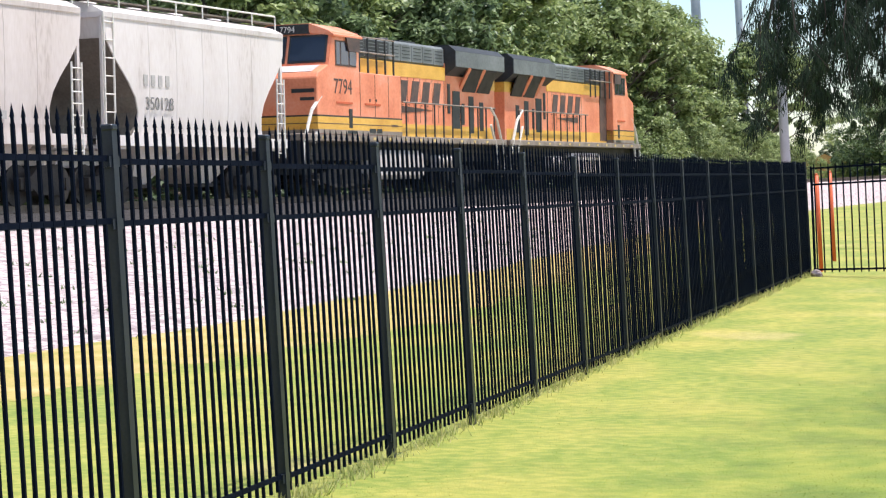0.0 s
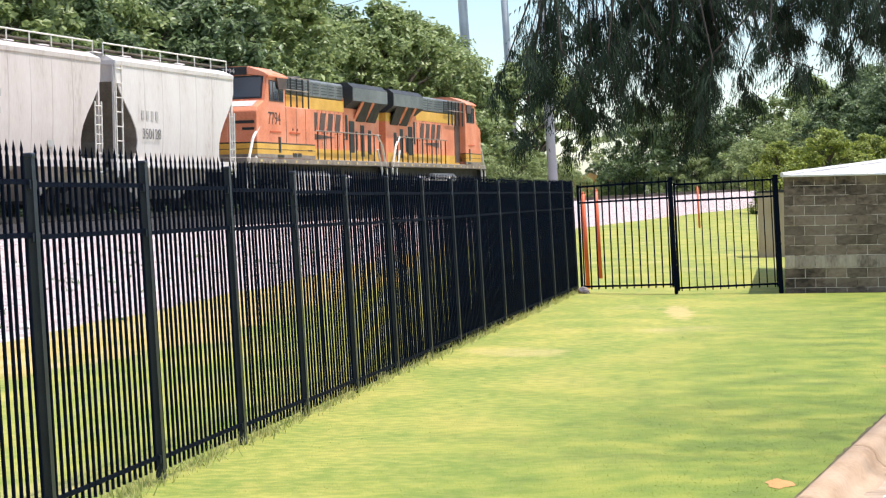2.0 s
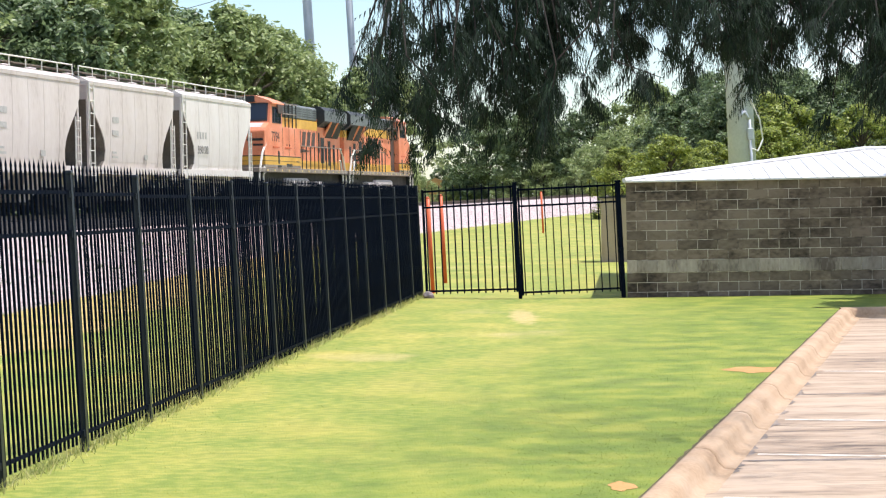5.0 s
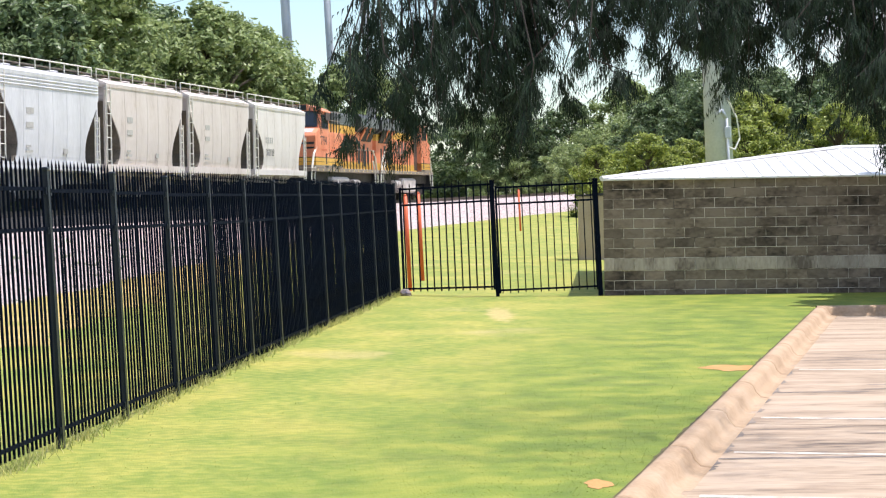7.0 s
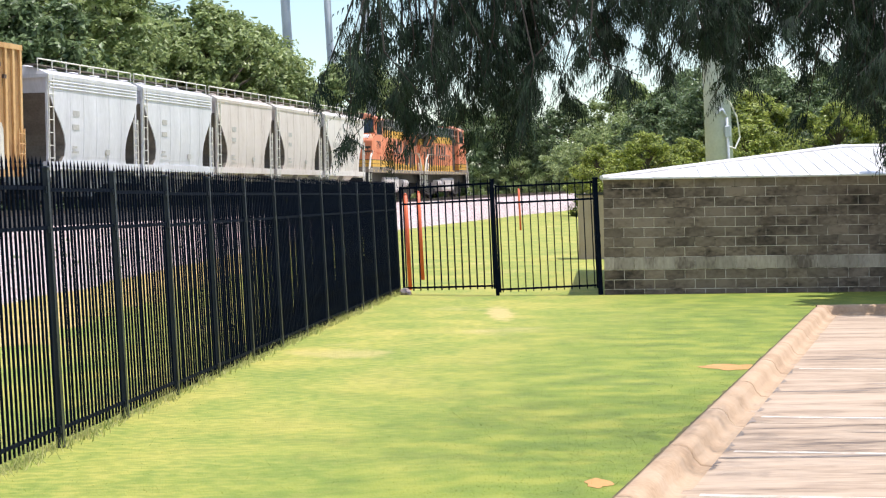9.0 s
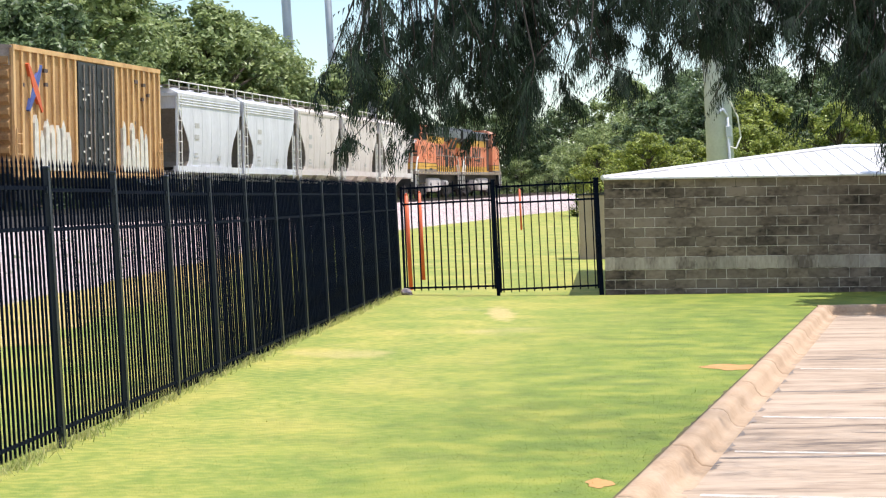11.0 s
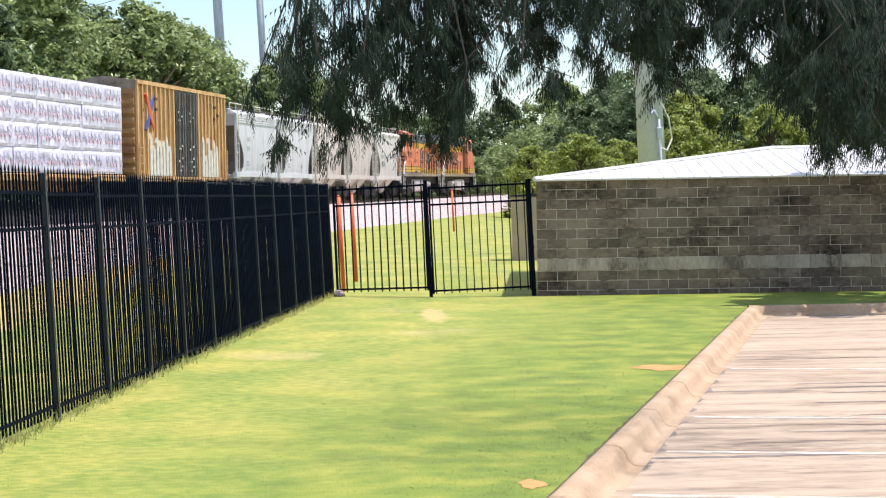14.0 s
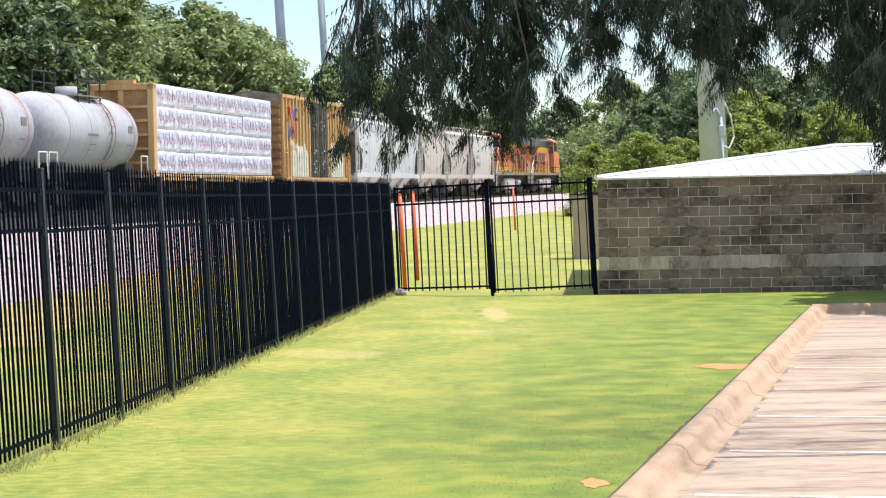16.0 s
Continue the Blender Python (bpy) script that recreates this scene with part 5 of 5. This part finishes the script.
        part("saddle", q, M_LOCO_BLACK, car)
        bogie(car, x, (-0.9, 0.9))
    for x in (0.0, L - 2.4):
        q = bmesh.new()
        box(q, x, x + 2.4, -0.3, 0.3, 0.9, 1.3)
        e = x + 0.15 if x == 0 else L - 0.25
        box(q, e, e + 0.1, -1.45, 1.45, 1.1, 1.31)
        part("stub_sill", q, M_LOCO_BLACK, car)
    q = bmesh.new()
    for side in (-1.4, 1.4):
        for x in (0.2, L - 0.2):
            bent(q, [(x - 0.4, side, 1.2), (x - 0.4, side, 2.2), (x + 0.4, side, 2.2), (x + 0.4, side, 1.2)], 0.035)
    part("end_grab", q, M_RAIL_WHITE, car)
    coupler(car, 0, -1)
    coupler(car, L, 1)


# dark tone that carries the shade of the hopper ends
M_END_DARK = worn("shaded_end_steel", [(0.1, 0.085, 0.07), (0.2, 0.175, 0.15)], 1, 12, 0.8)
M_LETTER_FAINT = worn("worn_lettering", [(0.36, 0.345, 0.335), (0.5, 0.48, 0.46)], 5, 20, 0.7)
M_BOXCAR = worn("faded_yellow_paint", [(0.42, 0.22, 0.085), (0.62, 0.37, 0.16), (0.68, 0.44, 0.21)], 0.7, 10, 0.6, bump=0.05, stretch=(1.5, 1.5, 0.5))
M_BOXCAR_PALE = worn("pale_yellow_paint", [(0.6, 0.42, 0.14), (0.74, 0.56, 0.24)], 1, 12, 0.6)
M_BOXCAR_END = worn("brown_steel", [(0.22, 0.11, 0.045), (0.46, 0.27, 0.11)], 1, 12, 0.75, bump=0.1)
M_GRAFFITI = worn("spray_paint_pale", [(0.5, 0.48, 0.42), (0.74, 0.7, 0.62)], 3, 20, 0.6)
M_BLUE = worn("spray_paint_blue", [(0.04, 0.07, 0.25), (0.08, 0.12, 0.36)], 3, 20, 0.6)
M_WRAP = worn("white_plastic_wrap", [(0.58, 0.55, 0.68), (0.82, 0.78, 0.94)], 1.6, 6, 0.4, bump=0.8, distance=0.09)
M_PRINT_DARK = worn("dark_print", [(0.42, 0.41, 0.5), (0.66, 0.63, 0.76)], 6, 30, 0.6)
M_PRINT_RED = worn("red_print", [(0.64, 0.36, 0.44), (0.76, 0.6, 0.7)], 6, 30, 0.6)
M_TANK = worn("grey_tank_paint", [(0.4, 0.22, 0.17), (0.36, 0.35, 0.385), (0.44, 0.44, 0.485)], 0.5, 9, 0.8, bump=0.05, stretch=(1.2, 1.2, 0.6), spread=(0.3, 0.55))
M_HOP_CREAM = worn("cream_hopper_paint", [(0.46, 0.395, 0.365), (0.65, 0.59, 0.565), (0.71, 0.66, 0.64)], 0.6, 9, 0.6, bump=0.04, stretch=(1.6, 1.6, 0.4), spread=(0.32, 0.6))
M_HOP_TAN = worn("dusty_hopper_paint", [(0.4, 0.325, 0.295), (0.59, 0.515, 0.485), (0.65, 0.58, 0.555)], 0.6, 9, 0.6, bump=0.04, stretch=(1.6, 1.6, 0.4), spread=(0.32, 0.62))
M_HOP_WHITE = worn("white_hopper_paint", [(0.5, 0.495, 0.53), (0.69, 0.685, 0.73)], 0.6, 9, 0.5, bump=0.03, stretch=(1.6, 1.6, 0.4))


def build_train():
    locomotive(55.6, False, "7794")
    locomotive(92.2, True, "")
    hopper(54.9, M_HOP_CREAM, "cream covered hopper car with grey stencilled number", "350128", L=10.75)
    hopper(43.7, M_HOP_TAN, "dusty cream covered hopper car with rust streaks")
    hopper(33.2, M_HOP_TAN, "tan-grey covered hopper car with weathered sides")
    hopper(22.8, M_HOP_WHITE, "clean white covered hopper car with ribbed eave", bead=True)
    hopper(12.5, M_HOP_WHITE, "white covered hopper car with ribbed eave and blue mark", bead=True)
    boxcar(0.4)
    lumber_car(-17.2)
    tank_car(-37.3)
    tank_car(-48.5)


def motions():
    """The train rolls away at a steady pace; its wheels turn with it."""
    for car, s, flip in MOVERS:
        walk(car, [(t, train_pose(s + SPEED * t, flip)) for t in range(17)])
    turn = math.degrees(SPEED * 0.1 / WHEEL_R)
    for w, x, way in WHEELS:
        walk(w, [(k * 0.1, pose(x, 0, WHEEL_R, 0, way * turn * k, 0)) for k in range(161)])


# ---- trees ----
def leaf_cloud(centres, radii, per, size, rng, up=0.5, flat=0.75):
    """Leaves as small folded diamonds round clump centres."""
    n = len(centres) * per
    c = np.repeat(np.asarray(centres, float), per, 0)
    r = np.repeat(np.asarray(radii, float), per)[:, None]
    squash = np.repeat(rng.uniform(0.55, 1.5, (len(centres), 3)), per, 0)
    d = rng.normal(size=(n, 3))
    d /= np.linalg.norm(d, axis=1)[:, None]
    p = c + d * r * (rng.random((n, 1)) ** 0.6) * np.array([1, 1, flat]) * squash
    nrm = d * (1 - up) + rng.normal(size=(n, 3)) * 0.45 + np.array([0, 0, up])
    nrm /= np.linalg.norm(nrm, axis=1)[:, None]
    a = np.cross(nrm, rng.normal(size=(n, 3)))
    a /= np.linalg.norm(a, axis=1)[:, None]
    b = np.cross(nrm, a)
    s = size * (0.6 + 0.8 * rng.random((n, 1)))
    v = np.stack([p - a * s, p - b * s * 0.55 + nrm * s * 0.12, p + a * s, p + b * s * 0.55 + nrm * s * 0.12], 1).reshape(-1, 3)
    return v, [(4 * i, 4 * i + 1, 4 * i + 2, 4 * i + 3) for i in range(n)]


def tree_meshes(seed, h, r, leaf, clumps=85, per=95, size=0.24, low=0.16):
    rng = np.random.default_rng(seed)
    bm = bmesh.new()
    lean = Vector((rng.uniform(-0.4, 0.4), rng.uniform(-0.4, 0.4), 0))
    prev, pr = Vector((0, 0, -0.2)), h * 0.022
    stem = []
    for k in range(1, 7):
        nxt = Vector((0, 0, h * 0.75 * k / 6)) + lean * (k / 6) + Vector((rng.normal() * 0.12, rng.normal() * 0.12, 0))
        tube(bm, prev, nxt, pr, pr * 0.82, 9)
        stem.append(nxt)
        prev, pr = nxt, pr * 0.82
    cs, rs = [], []
    for k in range(clumps):
        a, z = rng.uniform(0, 2 * math.pi), rng.uniform(0, 1)
        prof = math.sin(math.pi * min(1.0, 0.16 + 0.84 * z)) ** 0.55
        rad = r * prof * (0.45 + 0.62 * rng.random()) * (1 + 0.25 * math.sin(3 * a + seed))
        c = Vector((rad * math.cos(a), rad * math.sin(a), h * (low + (1 - low) * z) - 0.4))
        cs.append(c)
        rs.append(r * rng.uniform(0.09, 0.24))
        if k % 3 == 0:
            base = stem[min(5, max(1, int(z * 5)))]
            mid = base.lerp(c, 0.55) + Vector((0, 0, 0.4))
            tube(bm, base, mid, 0.09, 0.05, 5, False)
            tube(bm, mid, c, 0.05, 0.015, 5, False)
    v, f = leaf_cloud(cs, rs, per, size, rng, 0.62)
    return mesh_of("trunk", bm, M_TRUNK), raw("crown", v.tolist(), f, leaf)


def build_trees():
    kinds = [tree_meshes(11, 15, 5.4, M_LEAF_A, 210, 165, 0.18), tree_meshes(12, 14, 4.8, M_LEAF_B, 190, 155, 0.17), tree_meshes(13, 13, 5.2, M_LEAF_A, 200, 155, 0.17), tree_meshes(14, 10, 5.0, M_LEAF_B, 180, 140, 0.14, 0.02), tree_meshes(16, 10, 4.6, M_LEAF_YELLOW, 150, 150, 0.15, 0.02)]
    names = ("tall dark green broadleaf tree behind the railway", "bright green broadleaf tree in full leaf", "dense dark green roadside tree", "low bright green bushy tree", "sunlit yellow-green bushy tree")

    def put(kind, x, y, h, spin, z=0.0):
        trunk, crown = kinds[kind]
        base = (15, 14, 13, 10, 10)[kind]
        t = thing("tree", pose(x, y, z, 0, 0, spin), names[kind], "tree", "trees in the background")
        t.scale = (h / base,) * 3
        shared("trunk", trunk, t, Matrix())
        shared("crown", crown, t, Matrix())

    rng = np.random.default_rng(5)
    # a belt along the far side of the railway
    s = 30.0
    k = 0
    while s < 193:
        p = on_track(s, 47 + rng.uniform(-2, 5))
        h = 16.2 + rng.uniform(-1.4, 1.8)
        put(1 if 122 < s < 175 else (0, 2, 1, 0, 1)[k % 5], p.x, p.y, h, rng.uniform(0, 360))
        if k % 2 == 0:
            p = on_track(s + 3, 60 + rng.uniform(-2, 4))
            put((0, 2)[k // 2 % 2], p.x, p.y, h + 3.0, rng.uniform(0, 360))
        s += 7.2
        k += 1
    # undergrowth closing the belt
    s = 28.0
    while s < 190:
        p = on_track(s, 42.5 + rng.uniform(-0.8, 0.8))
        put(3, p.x, p.y, 6.5 + rng.uniform(-1, 1.5), rng.uniform(0, 360))
        s += 6.0
    # added row of low shrubs on the far shoulder, dark-leaved to imitate shade under the train
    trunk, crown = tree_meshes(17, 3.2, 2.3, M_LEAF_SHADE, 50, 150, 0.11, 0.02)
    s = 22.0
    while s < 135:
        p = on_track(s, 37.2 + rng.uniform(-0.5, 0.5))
        t = thing("shrub", pose(p.x, p.y, 0.7, 0, 0, rng.uniform(0, 360)), "added low shrub behind the railway, shade put into its dark leaves", "shrub", "shrubs behind the railway")
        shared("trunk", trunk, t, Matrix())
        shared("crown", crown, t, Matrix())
        s += 2.7
    # the wood beyond the shed and the bend of the line
    for x, y, h, kind in ((3, 262, 14, 2), (9, 255, 14.5, 0), (16, 250, 14, 2), (23, 245, 16, 1), (30, 240, 17, 0), (37, 236, 16, 2), (45, 232, 17, 0), (53, 228, 17, 2), (60, 224, 16, 0),
                          (12.6, 160, 6.0, 4), (15.4, 150, 6.6, 4), (18.6, 152, 6.2, 4), (22.5, 148, 7.0, 4), (18.2, 168, 10.0, 2), (21.5, 160, 11, 0), (24.5, 158, 10, 4), (27, 165, 12.5, 0), (29.5, 148, 8.5, 4), (31.5, 154, 10, 2), (35, 158, 12, 0), (36, 146, 9, 4), (39, 150, 11.5, 2), (43, 160, 13, 2), (48, 165, 13, 1), (23, 195, 12, 2), (28, 190, 13, 0), (19.5, 225, 11, 3), (17.5, 240, 10, 3),
                          (-3, 330, 8, 2), (-9, 340, 7, 0), (-15, 345, 7.5, 2), (2, 330, 8, 0)):
        put(kind, x, y, h, rng.uniform(0, 360))
    for x, y, h in ((6, 252, 6), (10, 250, 7), (14, 247, 6.5), (18, 244, 8), (22, 240, 8), (-1, 262, 5.5), (-6, 268, 5.5), (27, 236, 8)):
        put(3, x, y, h, rng.uniform(0, 360))
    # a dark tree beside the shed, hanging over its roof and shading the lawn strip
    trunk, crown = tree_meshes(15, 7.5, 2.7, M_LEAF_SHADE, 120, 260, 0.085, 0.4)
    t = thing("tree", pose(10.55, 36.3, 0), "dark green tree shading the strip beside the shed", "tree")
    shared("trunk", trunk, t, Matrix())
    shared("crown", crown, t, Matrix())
    # a dusty low roof far down the line between the trees
    q = bmesh.new()
    box(q, -3.2, 3.2, 0, 8, 0, 4.2)
    house = thing("far_building", pose(-4.6, 318, 0), "small far reddish-brown building beyond the trees", "building")
    part("wall", q, M_BOXCAR_END, house)
    q = bmesh.new()
    prism(q, [(-3.5, 4.2), (3.5, 4.2), (0, 5.6)], -0.3, 8.3)
    part("roof", q, M_BOXCAR_END, house)


def frond_cloud(roots, ways, rng, leaflets=13, length=0.13):
    """Feathery sprays: a twig with slim leaflets along both sides, all joined into one foliage mesh."""
    n = len(roots)
    p = np.asarray(roots, float)[:, None, :]
    way = np.asarray(ways, float) + rng.normal(size=(n, 3)) * 0.1
    way /= np.linalg.norm(way, axis=1)[:, None]
    ln = (length * rng.uniform(0.6, 1.5, n))[:, None, None]
    t = ((np.arange(leaflets) + 0.5) / leaflets)[None, :, None]
    w3 = way[:, None, :]
    base = p + w3 * ln * t
    out = np.cross(way, rng.normal(size=(n, 3)))
    out /= np.linalg.norm(out, axis=1)[:, None]
    flip = np.where(np.arange(leaflets) % 2 == 0, 1.0, -1.0)[None, :, None]
    side = out[:, None, :] * flip + rng.normal(size=(n, leaflets, 3)) * 0.25
    side /= np.linalg.norm(side, axis=2)[:, :, None]
    l2 = length * 0.3 * rng.uniform(0.6, 1.3, (n, leaflets, 1)) * (1.15 - t)
    wd = w3 * length * 0.042
    tip = base + side * l2 * 0.62 + w3 * l2 * 0.7 - np.array((0, 0, 0.75)) * l2
    v = np.stack([base - wd, base + wd, tip], 2).reshape(-1, 3)
    return v.tolist(), [(i, i + 1, i + 2) for i in range(0, len(v), 3)]


def build_cypress():
    """Bald cypress at the kerb; its drooping boughs hang into the view and its crown dapples lawn and lot."""
    rng = np.random.default_rng(21)
    base = Vector((8.6, 17.6, -0.12))
    tree = thing("cypress_tree", pose(*base), "dark green bald cypress with drooping feathery boughs", "tree")
    bm = bmesh.new()
    prev, pr = Vector((0, 0, 0)), 0.3
    for k in range(1, 9):
        nxt = Vector((rng.normal() * 0.06, rng.normal() * 0.06, 1.15 * k))
        tube(bm, prev, nxt, pr, pr * 0.84, 12)
        prev, pr = nxt, pr * 0.84
    part("trunk", bm, M_TRUNK, tree)
    # boughs: x, depth and height of the tip, lowest spray, share of sprays
    boughs = ((-0.4, 9.3, 2.62, 2.4, 0.25), (-0.31, 9.2, 2.84, 2.3, 0.5), (-0.21, 8.9, 2.95, 2.24, 0.75), (-0.1, 9.2, 2.95, 2.18, 0.85), (0.015, 9.0, 3.0, 2.26, 0.75), (0.12, 9.3, 3.05, 2.27, 0.95), (0.22, 9.0, 3.1, 2.25, 1.1), (0.31, 9.2, 3.05, 2.15, 1.5), (0.38, 9.0, 3.1, 2.25, 0.9),
              (0.45, 9.2, 3.1, 2.53, 0.7), (0.53, 9.3, 3.2, 2.66, 0.65), (0.64, 9.0, 2.68, 2.38, 0.55), (0.66, 9.1, 3.2, 2.7, 0.65), (0.74, 9.2, 3.2, 2.6, 0.55), (0.83, 9.1, 3.2, 2.6, 0.6), (0.94, 9.2, 3.2, 2.58, 0.8), (1.06, 9.1, 3.2, 2.62, 0.9), (1.17, 8.9, 3.2, 2.44, 1.5), (1.29, 9.1, 3.15, 2.44, 1.6), (1.43, 9.0, 3.1, 2.4, 1.6),
              (1.54, 9.0, 3.1, 2.62, 0.9), (1.65, 9.1, 3.1, 2.72, 0.6), (1.75, 8.8, 3.0, 2.46, 1.2), (1.84, 8.8, 2.95, 2.3, 1.7), (1.94, 8.6, 2.95, 2.16, 2.0), (2.05, 8.8, 2.95, 2.1, 2.0), (2.2, 8.8, 2.95, 2.12, 1.7), (2.4, 9.0, 2.95, 2.15, 1.4))
    limb = bmesh.new()
    knots = [Vector(p) - base for p in ((8.6, 17.6, 4.0), (5.6, 13.5, 4.9), (2.9, 9.6, 4.5), (1.9, 9.0, 4.2), (0.9, 9.1, 4.1), (-0.15, 9.1, 3.75))]
    for k, (a, b) in enumerate(zip(knots, knots[1:])):
        tube(limb, a, b, 0.07 - 0.012 * k, 0.058 - 0.012 * k, 7, False)
    roots, ways = [], []
    for bx, by, bz, low, share in boughs:
        tip = Vector((bx, by, bz)) - base
        # each bough leaves the overhead limb where it passes closest
        root = min((a.lerp(b, t / 10) for a, b in zip(knots[2:], knots[3:]) for t in range(11)), key=lambda p: (p - tip).length)
        tube(limb, root, tip, 0.016, 0.006, 6, False)
        for j in range(int(8 * share + 0.5)):
            # twigs arch out of the bough's end and hang
            off = Vector((rng.normal() * 0.085 - 0.01, rng.normal() * 0.35, 0))
            drop = (bz - low) * rng.uniform(0.25, 1.0) ** 0.6
            a = tip + off * 0.4 + Vector((0, 0, rng.uniform(0.0, 0.3)))
            b = tip + off + Vector((rng.normal() * 0.06, 0, -drop * 0.55))
            c = tip + off * 1.1 + Vector((rng.normal() * 0.07, 0, -drop))
            tube(limb, a, b, 0.005, 0.003, 4, False)
            tube(limb, b, c, 0.003, 0.0015, 4, False)
            tufts = [(rng.random() ** 0.8, rng.normal(size=3)) for i in range(8)]
            for t, lean in tufts:
                # a tuft: several sprays fanning from one spot of the twig
                p = a.lerp(b, t / 0.6) if t < 0.6 else b.lerp(c, (t - 0.6) / 0.4)
                for u in range(7):
                    roots.append(np.array(p) + rng.normal(size=3) * 0.014)
                    ways.append(np.array((lean[0] * 0.42, lean[1] * 0.42, -0.8)) + rng.normal(size=3) * 0.2)
    part("bough", limb, M_TWIG, tree)
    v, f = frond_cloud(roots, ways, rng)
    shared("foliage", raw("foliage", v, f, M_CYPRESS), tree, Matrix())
    # the crown above the view
    roots, ways = [], []
    for k in range(150):
        a, z = rng.uniform(0, 2 * math.pi), rng.uniform(5.2, 10.0)
        r = 3.9 * (1 - (z - 4.9) / 7.5) * math.sqrt(rng.random())
        c = np.array((r * math.cos(a) * 0.9 - 4.6, r * math.sin(a) * 1.3, z))
        for j in range(34):
            roots.append(c + rng.normal(size=3) * np.array((0.42, 0.16, 0.14)))
            ways.append(np.array((0.4 * math.cos(a), 0.4 * math.sin(a), -0.7)))
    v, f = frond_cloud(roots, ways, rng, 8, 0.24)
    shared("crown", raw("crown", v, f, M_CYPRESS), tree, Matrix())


# ---- grass and weeds ----
def blades(x, y, z, rng, h0, h1, w, spread):
    n = len(x)
    a = rng.uniform(0, 2 * math.pi, n)
    h = rng.uniform(h0, h1, n)
    foot = np.stack([x, y, z], 1)
    half = np.stack([np.cos(a) * w, np.sin(a) * w, np.zeros(n)], 1)
    tip = foot + np.stack([rng.normal(size=n) * spread * h, rng.normal(size=n) * spread * h, h], 1)
    v = np.stack([foot - half, foot + half, tip], 1).reshape(-1, 3)
    return v.tolist(), [(i, i + 1, i + 2) for i in range(0, 3 * n, 3)]


def build_grass():
    rng = np.random.default_rng(8)
    n = 80000
    y = 10.5 + 27 * rng.random(n) ** 1.9
    x = rng.uniform(-3.6, 7, n)
    # thicker towards the kerb, thinning out down the lawn
    thick = np.clip((x + 1.2 - (y - 12) * 0.12) / 2.6, 0, 1)
    keep = (x > F0.x + (y - F0.y) * 0.0878 + 0.02) & (x < KERB_A.x + (y - KERB_A.y) * 0.25 - 0.14)
    keep &= rng.random(n) < (0.16 + 0.84 * thick) * np.clip((38 - y) / 14, 0, 1)
    x, y = x[keep], y[keep]
    v, f = blades(x, y, np.full(len(x), -0.002), rng, 0.005, 0.012, 0.004, 1.2)
    tagged(new("grass", raw("grass", v, f, M_TURF)), "short mown grass blades on the lawn", "grass", "", "stuff")
    # taller uncut grass along the fence foot, in tufts
    d = rng.uniform(-4.5, 30, 12000)
    tuft = 0.5 + 0.5 * np.sin(d * 2.1) * np.sin(d * 0.77 + 1) * np.sin(d * 5.3)
    d = d[rng.random(len(d)) < 0.15 + 0.85 * tuft ** 2]
    x, y = F0.x + F_DIR.x * d + rng.normal(size=len(d)) * 0.06, F0.y + F_DIR.y * d
    v, f = blades(x, y, np.full(len(d), -0.003), rng, 0.03, 0.15, 0.006, 0.45)
    tagged(new("weeds", raw("weeds", v, f, M_WEED)), "uncut straw-coloured weeds along the fence foot", "weeds", "", "stuff")
    # sparse dark weeds and debris on the ballast bank
    xs, ys, zs = [], [], []
    for k in range(260):
        s = rng.uniform(8, 75)
        q, z0 = toe(s)
        t = rng.random() * 0.8
        p = on_track(s, q + (25.6 - q) * t)
        z = z0 + (rail_z(s) - 0.55 - z0) * (t * 0.92 if t < 0.5 else 0.46 + (t - 0.5) * 1.08)
        m = int(rng.integers(4, 12))
        xs += list(p.x + rng.normal(size=m) * 0.12)
        ys += list(p.y + rng.normal(size=m) * 0.12)
        zs += [z] * m
    v, f = blades(np.array(xs), np.array(ys), np.array(zs), rng, 0.04, 0.11, 0.025, 0.6)
    tagged(new("ballast_weeds", raw("ballast_weeds", v, f, M_LEAF_A)), "sparse dark weeds and debris on the ballast", "weeds", "", "stuff")


build_ground()
build_lot()
build_railway()
build_fence()
build_gate()
build_shed()
build_yard()
build_poles()
build_train()
build_trees()
build_cypress()
build_grass()
motions()
